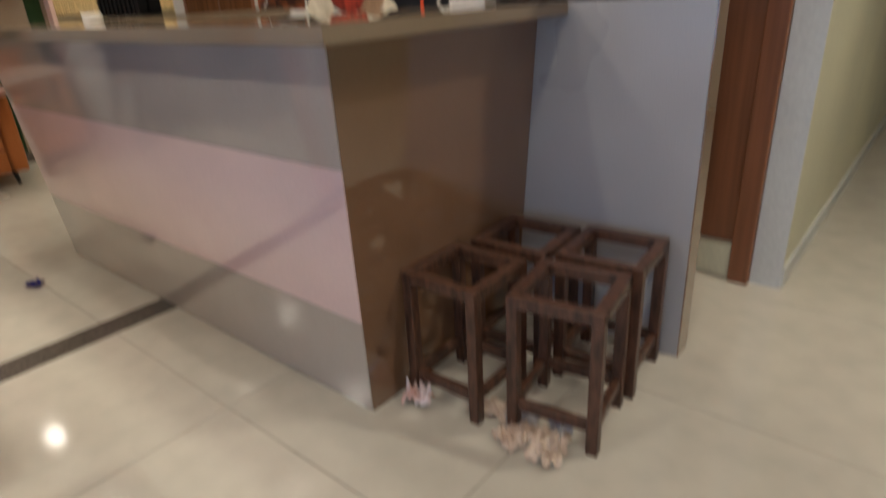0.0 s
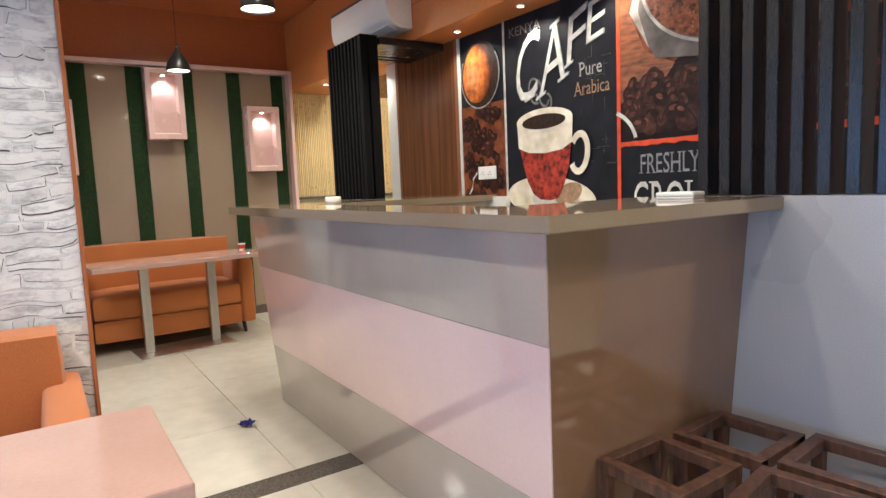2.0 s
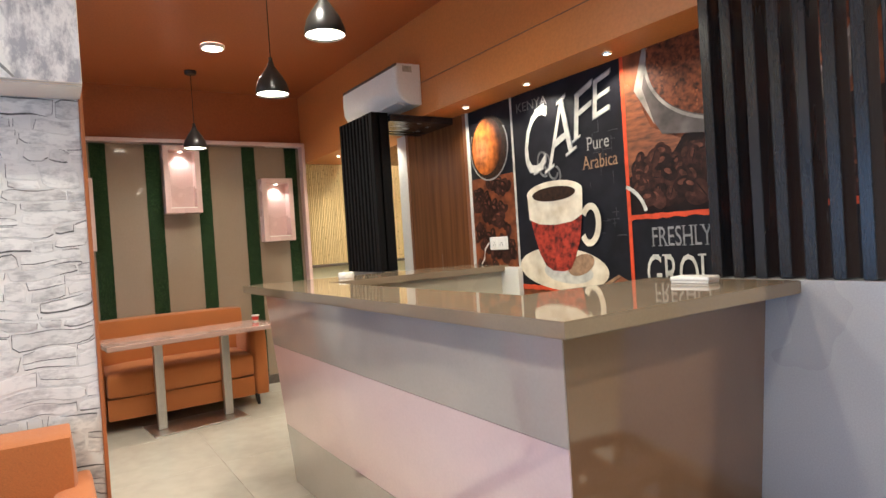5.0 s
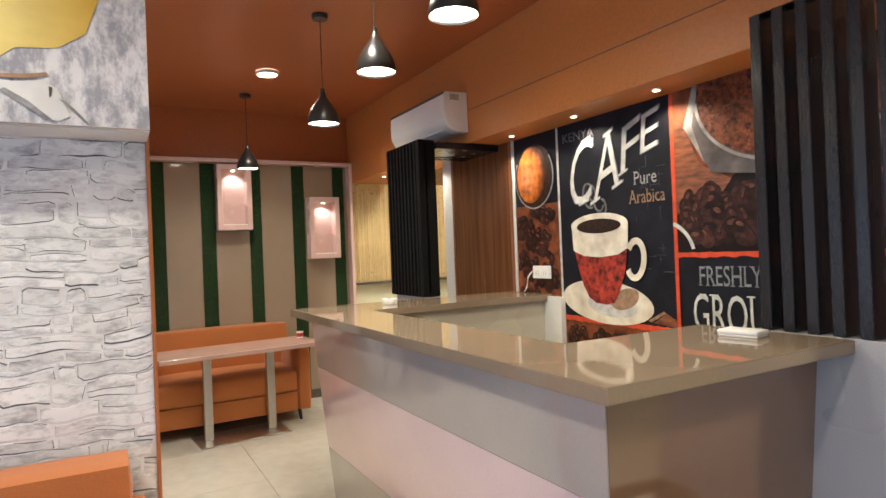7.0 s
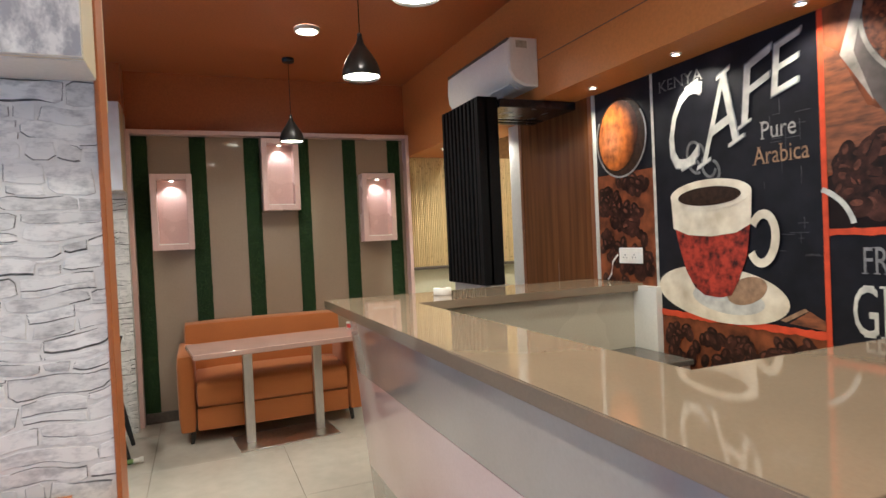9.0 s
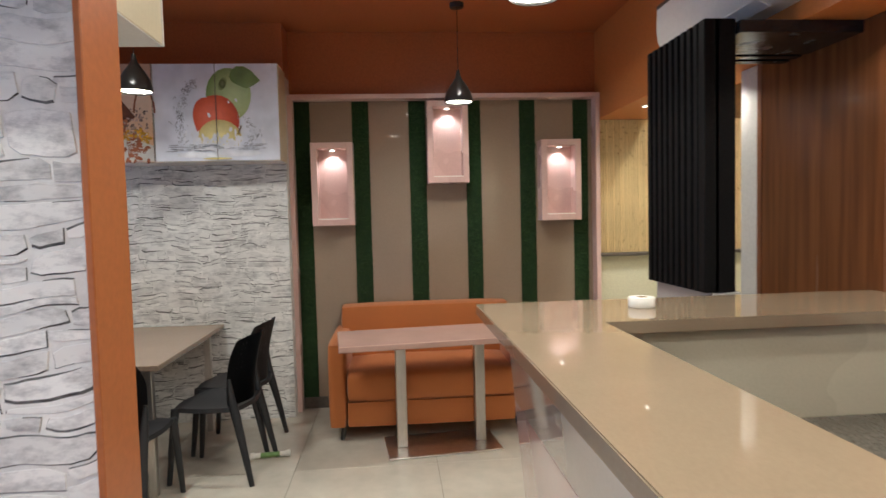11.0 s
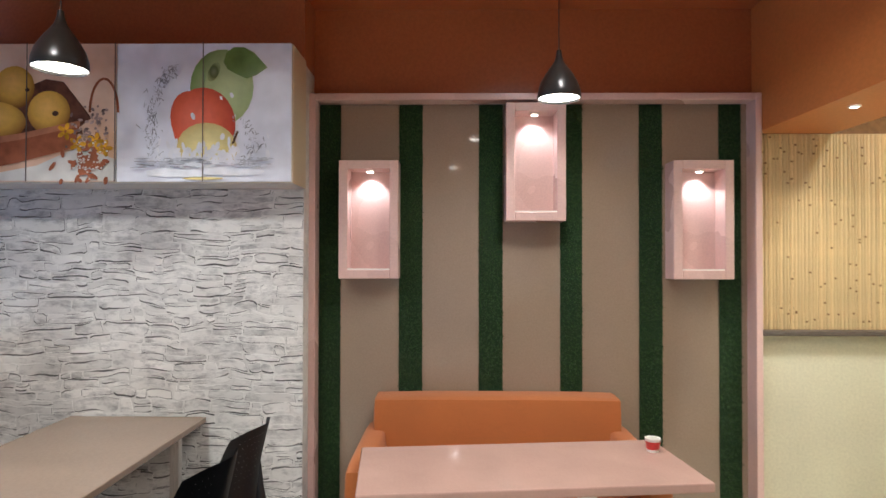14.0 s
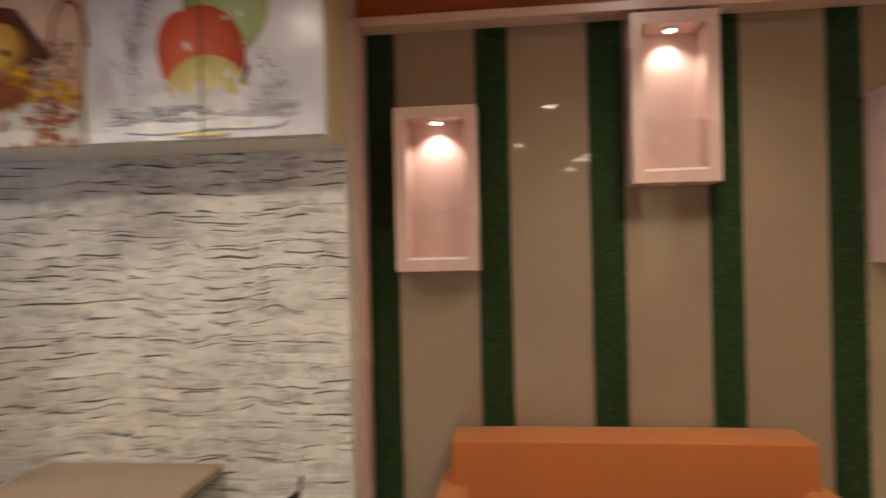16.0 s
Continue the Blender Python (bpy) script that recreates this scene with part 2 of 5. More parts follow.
def tube(points, radius, sides=10):
    """A round bar along a line of points; radius a number or one per point."""
    bm = bmesh.new()
    pts = [Vector(p) for p in points]
    rad = radius if isinstance(radius, (list, tuple)) else [radius] * len(pts)
    rings = []
    for i, p in enumerate(pts):
        d = (pts[min(i + 1, len(pts) - 1)] - pts[max(i - 1, 0)]).normalized()
        a = d.orthogonal().normalized() if abs(d.z) < 0.95 else Vector((1, 0, 0))
        a = (a - d * a.dot(d)).normalized()
        c = d.cross(a)
        rings.append([bm.verts.new(p + rad[i] * (math.cos(k * math.tau / sides) * a + math.sin(k * math.tau / sides) * c)) for k in range(sides)])
    for r, s in zip(rings, rings[1:]):
        for k in range(sides):
            bm.faces.new((r[k], r[(k + 1) % sides], s[(k + 1) % sides], s[k]))
    bm.faces.new(rings[0][::-1])
    bm.faces.new(rings[-1])
    return bm


def lathe(profile, sides=28):
    """A turned body from (radius, height) pairs."""
    bm = bmesh.new()
    rings = [[bm.verts.new((r * math.cos(k * math.tau / sides), r * math.sin(k * math.tau / sides), z)) for k in range(sides)] for r, z in profile]
    for a, b in zip(rings, rings[1:]):
        for k in range(sides):
            bm.faces.new((a[k], a[(k + 1) % sides], b[(k + 1) % sides], b[k]))
    return bm


def cushion(x0, x1, y0, y1, z0, z1, r=0.035, puff=0.012):
    """A padded block with round edges and a slightly swollen face."""
    bm = box(x0, x1, y0, y1, z0, z1)
    bmesh.ops.subdivide_edges(bm, edges=bm.edges[:], cuts=5, use_grid_fill=True)
    c = Vector(((x0 + x1) / 2, (y0 + y1) / 2, (z0 + z1) / 2))
    h = Vector(((x1 - x0) / 2, (y1 - y0) / 2, (z1 - z0) / 2))
    for v in bm.verts:
        q = v.co - c
        inner = Vector([max(-h[i] + r, min(h[i] - r, q[i])) for i in range(3)])
        d = q - inner
        if d.length > 1e-6:
            q = inner + d.normalized() * r * min(1, d.length / r)
        u = [1 - (q[i] / h[i]) ** 2 for i in range(3)]
        for i in range(3):
            a, b = u[(i + 1) % 3], u[(i + 2) % 3]
            q[i] += math.copysign(puff * max(0, a) * max(0, b), q[i]) if abs(q[i]) > h[i] * 0.9 else 0
        v.co = c + q
    return bm


def sheet(points, thick=0.0015):
    """A flat printed shape in x and z, facing -y, with a film's thickness."""
    bm = bmesh.new()
    f = bm.faces.new([bm.verts.new((x, 0, z)) for x, z in points])
    bm.normal_update()
    if f.normal.y > 0:
        f.normal_flip()
    got = bmesh.ops.extrude_face_region(bm, geom=[f])
    for v in got["geom"]:
        if isinstance(v, bmesh.types.BMVert):
            v.co.y -= thick
    bmesh.ops.delete(bm, geom=[f], context="FACES_ONLY") if f.is_valid else None
    bmesh.ops.recalc_face_normals(bm, faces=bm.faces[:])
    return bm


def oval(cx, cz, rx, rz, turn=0.0, n=28, a0=0, a1=360, wob=0.0, rng=None):
    c, s = math.cos(radians(turn)), math.sin(radians(turn))
    out = []
    for k in range(n):
        a = radians(a0 + (a1 - a0) * k / (n if a1 - a0 >= 360 else n - 1))
        w = 1 + (rng.uniform(-wob, wob) if rng else 0)
        x, z = rx * w * math.cos(a), rz * w * math.sin(a)
        out.append((cx + c * x - s * z, cz + s * x + c * z))
    return out


def ring(cx, cz, rx, rz, w, turn=0.0, n=32, a0=0, a1=360):
    """A flat band along an ellipse, as quads."""
    outer, inner = oval(cx, cz, rx, rz, turn, n, a0, a1), oval(cx, cz, rx - w, rz - w, turn, n, a0, a1)
    bm = bmesh.new()
    o = [bm.verts.new((x, 0, z)) for x, z in outer]
    i = [bm.verts.new((x, 0, z)) for x, z in inner]
    count = n if a1 - a0 >= 360 else n - 1
    for k in range(count):
        bm.faces.new((o[k], o[(k + 1) % n], i[(k + 1) % n], i[k]))
    bmesh.ops.recalc_face_normals(bm, faces=bm.faces[:])
    got = bmesh.ops.extrude_face_region(bm, geom=bm.faces[:])
    for v in got["geom"]:
        if isinstance(v, bmesh.types.BMVert):
            v.co.y -= 0.0015
    bmesh.ops.recalc_face_normals(bm, faces=bm.faces[:])
    return bm


def lettering(text, height, width=None, thick=0.0012, squeeze=1.0, slant=0.0, bold=0.0, serif=True):
    """Letters in Blender's own font as a mesh, upright in x and z, origin at lower left."""
    cu = bpy.data.curves.new("letters", "FONT")
    cu.body, cu.size, cu.extrude, cu.resolution_u, cu.offset, cu.shear = text, 1.0, 0.0, 3, bold, slant
    ob = bpy.data.objects.new("letters", cu)
    me = bpy.data.meshes.new_from_object(ob)
    bm = bmesh.new()
    bm.from_mesh(me)
    bpy.data.objects.remove(ob)
    bpy.data.meshes.remove(me)
    xs, ys = [v.co.x for v in bm.verts], [v.co.y for v in bm.verts]
    x0, y0, sy = min(xs), min(ys), height / (max(ys) - min(ys))
    sx = width / (max(xs) - x0) if width else sy * squeeze
    for v in bm.verts:
        v.co = Vector(((v.co.x - x0) * sx, 0, (v.co.y - y0) * sy))
    if serif:
        top = height
        bars = []
        for e in bm.edges:
            p, q = e.verts[0].co, e.verts[1].co
            for end, sign in ((0.0, 1), (top, -1)):
                wide = abs(p.x - q.x)
                if abs(p.z - end) < 0.02 * top and abs(q.z - end) < 0.02 * top and 0.03 * top < wide < 0.32 * top:
                    bars.append((min(p.x, q.x) - 0.075 * top, max(p.x, q.x) + 0.075 * top, end, end + sign * 0.045 * top))
        for x0, x1, z0, z1 in bars:
            bm.faces.new([bm.verts.new((x, -0.0004, z)) for x, z in ((x0, z0), (x1, z0), (x1, z1), (x0, z1))])
    bm.normal_update()
    for f in bm.faces:
        if f.normal.y > 0:
            f.normal_flip()
    return bm


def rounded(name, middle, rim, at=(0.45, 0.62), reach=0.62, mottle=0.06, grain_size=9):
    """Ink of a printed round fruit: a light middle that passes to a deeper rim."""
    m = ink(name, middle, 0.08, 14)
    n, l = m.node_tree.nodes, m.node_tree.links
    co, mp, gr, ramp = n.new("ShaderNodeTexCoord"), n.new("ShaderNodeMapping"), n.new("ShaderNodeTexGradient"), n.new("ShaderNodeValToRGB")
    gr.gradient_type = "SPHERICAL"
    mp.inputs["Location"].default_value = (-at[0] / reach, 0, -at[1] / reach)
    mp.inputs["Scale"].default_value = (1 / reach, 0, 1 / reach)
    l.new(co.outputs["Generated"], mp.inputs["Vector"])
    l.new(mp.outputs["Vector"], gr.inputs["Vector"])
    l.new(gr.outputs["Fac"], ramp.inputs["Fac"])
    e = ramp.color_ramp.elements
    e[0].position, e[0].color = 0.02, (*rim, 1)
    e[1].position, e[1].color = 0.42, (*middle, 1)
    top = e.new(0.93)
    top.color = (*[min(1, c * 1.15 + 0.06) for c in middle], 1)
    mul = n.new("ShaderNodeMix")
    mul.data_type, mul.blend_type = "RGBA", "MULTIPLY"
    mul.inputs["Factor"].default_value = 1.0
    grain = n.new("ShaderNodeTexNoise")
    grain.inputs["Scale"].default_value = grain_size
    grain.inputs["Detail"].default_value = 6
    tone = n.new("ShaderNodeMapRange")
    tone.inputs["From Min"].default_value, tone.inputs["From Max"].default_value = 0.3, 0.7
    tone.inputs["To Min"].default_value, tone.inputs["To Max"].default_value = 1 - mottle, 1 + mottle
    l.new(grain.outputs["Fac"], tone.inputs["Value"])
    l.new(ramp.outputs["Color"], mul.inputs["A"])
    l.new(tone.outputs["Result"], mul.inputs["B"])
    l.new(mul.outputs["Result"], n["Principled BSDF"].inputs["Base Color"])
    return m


# ---- structure: floor, walls, ceiling ----
solid("ceiling", box(-6.7, 3.6, -4.4, 6.6, 3.0, 3.12), RUST, "rust-orange painted ceiling with recessed lamps", "ceiling", "structure")
floor = solid("floor", box(-6.7, 3.6, -4.4, 6.6, -0.12, -0.006), GROUT, "cream glossy vitrified tile floor", "floor", "structure")
wall_west = solid("wall_west", box(-6.62, -6.445, -4.4, 4.2, 0, 3.0), RUST, "rust-orange back wall behind the striped panel", "wall", "structure")
stone_wall_far = solid("wall_stone_far", box(-6.445, -6.215, -4.2, -0.166, 0, 2.62), CRACK, "whitewashed stacked-stone wall of the back booth", "wall", "structure")
solid("wall_stone_far_top", box(-6.445, -6.215, -4.2, -0.166, 2.62, 3.0), RUST, "rust-orange wall strip over the stone", "wall", "structure")
stone_wall_near = solid("wall_stone_near", box(-2.755, -2.635, -2.0, 0.105, 0, 3.0), CRACK, "stone-faced partition wall between two booths", "wall", "structure")
solid("partition_edge", box(-2.762, -2.618, 0.105, 0.118, 0, 3.0, 0.002), RUST_EDGE, "orange laminate edge strip of the partition", "trim", "structure")
solid("wall_north", box(-4.63, -1.0, 2.6, 2.75, 0, 3.0), WALNUT, "wall carrying the coffee mural", "wall", "structure")
solid("soffit", box(-6.445, -0.62, 2.312, 2.75, 2.285, 3.0, 0.003), SOFFIT, "rust-orange soffit coloured brighter for lamp light, with small spotlights", "soffit", "structure")
solid("soffit_groove", box(-3.9, -0.62, 2.3095, 2.3115, 2.52, 2.524), DARKTRIM, "thin dark joint line along the soffit", "trim", "structure")
solid("wall_back_room", box(-6.445, -4.63, 4.05, 4.2, 0, 3.0), CREAM, "cream wall of the back passage", "wall", "structure")
solid("wall_passage_east", box(-4.79, -4.63, 2.75, 4.05, 0, 3.0), CREAM, "cream side wall of the back passage", "wall", "structure")
solid("wall_passage_dado", box(-6.445, -6.40, 2.315, 4.05, 0, 1.165), CREAM, "cream painted lower wall below the bamboo", "wall", "structure")
solid("passage_ledge", box(-6.445, -6.33, 2.315, 4.05, 1.165, 1.19, 0.004), DARKTRIM, "dark ledge under the bamboo cladding", "trim", "structure")
bamboo_wall = solid("wall_bamboo", box(-6.445, -6.415, 2.315, 4.05, 1.19, 3.0), CANEGAP, "wall clad in vertical split bamboo", "wall", "structure")
solid("wall_corridor", box(-0.65, -0.53, 2.72, 6.5, 0, 3.0), CREAM, "cream painted corridor wall", "wall", "structure")
solid("corridor_pier", box(-0.645, -0.527, 2.706, 2.72, 0, 3.0), WHITEWALL, "white pier at the corridor corner", "wall", "structure")
solid("corridor_skirting", box(-0.53, -0.52, 2.72, 6.5, 0, 0.09), WHITEWALL, "pale skirting along the corridor", "baseboard", "structure")
solid("wall_door_head", box(-1.0, -0.65, 2.72, 2.8, 2.2, 3.0), CREAM, "cream wall over the door", "wall", "structure")
solid("wall_corridor_east", box(1.3, 1.42, 2.6, 6.5, 0, 3.0), CREAM, "cream corridor wall", "wall", "structure")
solid("wall_corridor_end", box(-0.70, 1.42, 6.5, 6.6, 0, 3.0), CREAM, "cream wall at the corridor end", "wall", "structure")
solid("wall_front_north", box(1.42, 3.5, 2.6, 2.72, 0, 3.0), WHITEWALL, "white wall near the shop front", "wall", "structure")
solid("wall_south", box(-6.62, -6.0, -4.4, -4.2, 0, 3.0), WHITEWALL, "white painted side wall", "wall", "structure")
solid("wall_south_pier", box(2.7, 3.5, -4.4, -4.2, 0, 3.0), WHITEWALL, "white pier beside the shop front", "wall", "structure")
solid("wall_south_head", box(-6.0, 2.7, -4.4, -4.2, 2.25, 3.0), RUST, "head wall over the shop window", "wall", "structure")
solid("wall_south_sill", box(-6.0, 2.7, -4.4, -4.2, 0, 0.25), WHITEWALL, "low sill wall of the shop window", "wall", "structure")
solid("wall_east", box(3.42, 3.56, -4.2, 2.6, 0, 3.0), WHITEWALL, "white painted front side wall", "wall", "structure")
window = thing("window_1", "large glazed shop front", "window", -1.15, -4.3, 0.25, kind="structure")
for x in (-4.82, -3.82, -2.55, -1.275, 0.0, 1.275, 2.55, 3.82):
    part("window_frame", box(x - 0.03, x + 0.03, -0.03, 0.03, 0, 2.0, 0.004), DARKMETAL, window)
for x, wide in ((-4.82, 0.965), (-3.82, 1.235), (-2.55, 1.24), (-1.275, 1.24), (0.0, 1.24), (1.275, 1.24), (2.55, 1.235)):
    pane = part("pane", box(x + 0.035, x + wide, -0.004, 0.004, 0, 2.0), GLASS, window)
    pane.visible_shadow = False
solid("ground_outside", box(-40, 40, -60, -4.4, -0.2, -0.05), GRANITE, "dark paved ground outside", "ground", "structure")
solid("threshold_strip", box(-2.735, -2.595, -2.0, 1.2, -0.006, 0.002, 0.001), GRANITE, "dark granite threshold strip in the floor", "trim", "structure")

# door beside the counter
door = thing("door_1", "dark brown wooden door in a brown frame", "door", -0.65, 2.71, 0.0, kind="structure")
part("door_leaf", box(-0.349, -0.08, 0.02, 0.038, 0.16, 2.2, 0.003), DOORWOOD, door)
part("door_frame", box(-0.078, 0.003, -0.04, 0.006, 0.0, 2.26, 0.004), DOORWOOD, door)
part("door_sill", box(-0.349, -0.08, 0.0, 0.037, 0.0, 0.155, 0.003), CREAM, door, "cream raised sill")

# low wall with blue slats at the far side of the booth
solid("wall_low", box(-6.21, -2.76, -2.06, -1.96, 0, 1.21), mat("dusty_pink_laminate", (0.42, 0.235, 0.20), 0.3, scale=90, vary=0.03), "dusty pink low partition wall", "wall", "structure")
solid("wall_low_cap", box(-6.21, -2.76, -2.085, -1.935, 1.21, 1.25, 0.003), PINK, "pale pink cap on the low partition", "trim", "structure")
screen = thing("slat_screen", "tall glossy black slat screen standing on the low pink wall", "screen", -6.15, -2.01, 1.25)
for k in range(20):
    part("slat", box(k * 0.168, k * 0.168 + 0.05, -0.045, 0.045, 0, 1.745 if k > 1 else 0.692, 0.003), NAVY, screen)


# ---- striped back panel with lit niches ----
panel = thing("striped_panel", "taupe gloss wall panel with artificial grass strips in a pink frame", "wall panel", -6.443, 0, 0)
part("board", box(0, 0.014, -0.13, 2.28, 0.0, 2.455), PANEL, panel)
part("frame_side", box(0, 0.118, -0.166, -0.13, 0, 2.492, 0.003), PINK, panel)
part("frame_side", box(0, 0.118, 2.275, 2.311, 0, 2.492, 0.003), PINK, panel)
part("frame_head", box(0, 0.118, -0.13, 2.275, 2.455, 2.492, 0.003), PINK, panel)
part("skirting", box(0.014, 0.03, -0.13, 2.275, 0, 0.09), DARKTRIM, panel)
STRIPES = [(-0.128, -0.009), (0.323, 0.454), (0.773, 0.906), (1.230, 1.352), (1.672, 1.80), (2.118, 2.24)]
rng = random.Random(4)
for y0, y1 in STRIPES:
    strip = part("grass_strip", box(0.0145, 0.020, y0, y1, 0.09, 2.452), GRASSBACK, panel)
    verts, faces = [], []
    for _ in range(int((y1 - y0) * 2.36 * 24000)):
        y, z = rng.uniform(y0, y1), rng.uniform(0.095, 2.445)
        a, h, w = rng.uniform(0, math.tau), rng.uniform(0.006, 0.016), 0.0022
        dy, dz = math.cos(a) * 0.010, math.sin(a) * 0.010 - 0.004
        i = len(verts)
        verts += [(0.018, y - w * math.sin(a), z + w * math.cos(a)), (0.018, y + w * math.sin(a), z - w * math.cos(a)), (0.018 + h, y + dy, z + dz)]
        faces.append((i, i + 1, i + 2))
    me = bpy.data.meshes.new("grass_pile")
    me.from_pydata(verts, [], faces)
    me.materials.append(GRASS)
    blades = new("grass_pile", me)
    blades.parent = strip
    tagged(blades, kind="stuff")


def niche(y, z):
    """A shallow pink display box with a small lamp in its top."""
    w, h, d = 0.325, 0.645, 0.135
    n = thing("wall_niche", "pink wall display box with a lit spotlight, on the striped panel", "display niche", -6.428, y, z - h / 2, group="lit niches on the striped panel")
    t = 0.048
    part("side", box(0, d, -w / 2, -w / 2 + t, 0, h, 0.003), PINK, n)
    part("side", box(0, d, w / 2 - t, w / 2, 0, h, 0.003), PINK, n)
    part("top", box(0, d, -w / 2 + t, w / 2 - t, h - t, h, 0.003), PINK, n)
    part("bottom", box(0, d, -w / 2 + t, w / 2 - t, 0, t, 0.003), PINK, n)
    part("back", box(0.0, 0.008, -w / 2 + t, w / 2 - t, t, h - t), PINK, n)
    part("front_lip", box(d - 0.012, d - 0.006, -w / 2 + t, w / 2 - t, t, t + 0.008), WHITEPL, n)
    s = part("spotlight", moved(lathe([(0.0, 0), (0.024, 0), (0.026, 0.006), (0.026, 0.009)], 20), pose(0.075, 0, h - t - 0.009)), CHROME, n, "small chrome spotlight", 40)
    part("lens", moved(lathe([(0.0, 0), (0.017, 0), (0.017, 0.003)], 16), pose(0.075, 0, h - t - 0.0125)), LED, s, "lit lens")
    return n


for y, z in NICHES:
    niche(y, z)


# ---- counter ----
def frustum(x0, x1, y0, y1, z0, z1, lean):
    """A block whose front and ends lean inwards towards the floor; lean: (left, right, front) at the foot of a 1.135 m body."""
    bm = box(x0, x1, y0, y1, z0, z1)
    for v in bm.verts:
        k = (1.135 - v.co.z) / 1.135
        v.co.x += lean[0] * k if v.co.x < (x0 + x1) / 2 else -lean[1] * k
        if v.co.y < (y0 + y1) / 2:
            v.co.y += lean[2] * k
    return bm


LEAN = (0.09, 0.085, 0.085)
counter = thing("cafe_counter", "glossy taupe and pink service counter with an open middle", "counter", 0, 0, 0)
front = part("front_body", frustum(-3.76, -1.272, 1.045, 1.27, 0.002, 1.135, LEAN), TAUPE, counter, "glossy taupe laminate front")


def band(z0, z1, x0, x1, depth, name, material):
    bm = box(x0, x1, 1.045, 1.049, z0, z1)
    for v in bm.verts:
        k = (1.135 - v.co.z) / 1.135
        out = depth if v.co.y < 1.047 else -0.001
        v.co.y = 1.045 + LEAN[2] * k - out
        v.co.x += LEAN[0] * k if v.co.x < -2.5 else -LEAN[1] * k
    return part(name, bm, material, counter)


band(0.004, 0.345, -3.762, -1.27, 0.004, "front_panel", TAUPE)
tagged(band(0.347, 0.822, -3.762, -1.27, 0.0045, "front_panel", PINKLAM), "glossy pink laminate band")
band(0.824, 1.134, -3.762, -1.27, 0.004, "front_panel", TAUPE)
# end panel in the darkened taupe, as this side gets less daylight
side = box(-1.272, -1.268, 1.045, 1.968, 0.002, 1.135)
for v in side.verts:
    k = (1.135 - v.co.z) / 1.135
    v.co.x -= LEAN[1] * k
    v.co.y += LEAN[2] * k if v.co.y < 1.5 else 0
part("side_panel", side, TAUPE_SIDE, counter, "glossy taupe end panel, shaded brown in its colour")
part("right_body", frustum(-1.70, -1.2735, 1.27, 1.968, 0.002, 1.134, (0, 0.085, 0)), INNERLAM, counter, "beige inner carcass")
part("left_body", frustum(-3.74, -3.41, 1.27, 2.595, 0.002, 1.135, (0.09, 0, 0)), INNERLAM, counter, "beige inner carcass")
part("inner_back_panel", box(-3.41, -1.70, 1.27, 1.284, 0.1, 1.134), INNERLAM, counter)
part("end_panel", box(-3.41, -3.23, 2.555, 2.593, 0, 1.165), WHITE, counter, "white upright end panel")
outline = [(-3.855, 0.94), (-1.152, 0.94), (-1.152, 1.962), (-1.70, 1.962), (-1.70, 1.285), (-3.37, 1.285), (-3.37, 2.592), (-3.855, 2.592)]
bm = bmesh.new()
f = bm.faces.new([bm.verts.new((x, y, 1.136)) for x, y in outline])
got = bmesh.ops.extrude_face_region(bm, geom=[f])
for v in got["geom"]:
    if isinstance(v, bmesh.types.BMVert):
        v.co.z = 1.178
bmesh.ops.recalc_face_normals(bm, faces=bm.faces[:])
bmesh.ops.bevel(bm, geom=[e for e in bm.edges if abs(e.verts[0].co.z - e.verts[1].co.z) < 0.001], offset=0.003, segments=2, affect="EDGES")
worktop = solid("counter_worktop", bm, TOP, "beige polished quartz worktop on the counter", "worktop")
inner = thing("under_counter_unit", "white low unit with a dark grey top inside the counter", "cabinet", -3.405, 1.29, 0)
part("body", box(0, 0.40, 0, 1.26, 0.0, 0.80, 0.003), WHITE, inner)
part("top", box(0, 0.425, 0, 1.262, 0.802, 0.828, 0.003), GREYSLAB, inner, "dark grey stone top")

# half wall and slat screen at the near end
solid("wall_half", box(-1.495, -0.692, 1.97, 2.06, 0, 1.178, 0.002), LILAC, "pale grey laminate half wall beside the stools", "wall", "structure")
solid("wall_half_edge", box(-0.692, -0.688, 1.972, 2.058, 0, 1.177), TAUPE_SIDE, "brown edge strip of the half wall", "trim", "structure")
near_screen = thing("slat_screen", "black vertical slat screen on the pale half wall", "screen", -1.4595, 1.975, 1.18)
for k in range(10):
    part("slat", box(k * 0.0797, k * 0.0797 + 0.038, -0.004, 0.085, 0, 1.10, 0.0025), SLATGLOSS, near_screen)
part("head_rail", box(0.0, 0.755, 0.012, 0.075, 1.101, 1.104), SLAT, near_screen)

# far half wall, slat screen and overhead frame
solid("wall_half_far", box(-4.46, -3.93, 1.94, 2.07, 0, 1.175, 0.002), LILAC, "pale grey half wall under the black screen", "wall", "structure")
far_screen = thing("slat_screen", "black fluted slat screen with an overhead frame at the counter", "screen", -4.478, 1.905, 1.178)
for k in range(9):
    part("slat", box(k * 0.057, k * 0.057 + 0.034, 0.0, 0.05, 0, 1.118, 0.003), SLAT, far_screen)
part("backing", box(0.0, 0.55, 0.05, 0.062, 0, 1.11), SLAT, far_screen)
part("end_post", box(0.50, 0.55, 0.0, 0.135, 0, 1.118, 0.003), SLAT, far_screen)
part("canopy_board", box(0.235, 0.578, 0.136, 0.668, 1.055, 1.105, 0.003), SLATGLOSS, far_screen, "black overhead board")
for x in (0.06, 0.148):
    part("canopy_slat", box(x, x + 0.055, 0.063, 0.668, 1.055, 1.105, 0.003), SLATGLOSS, far_screen, "black overhead slat")

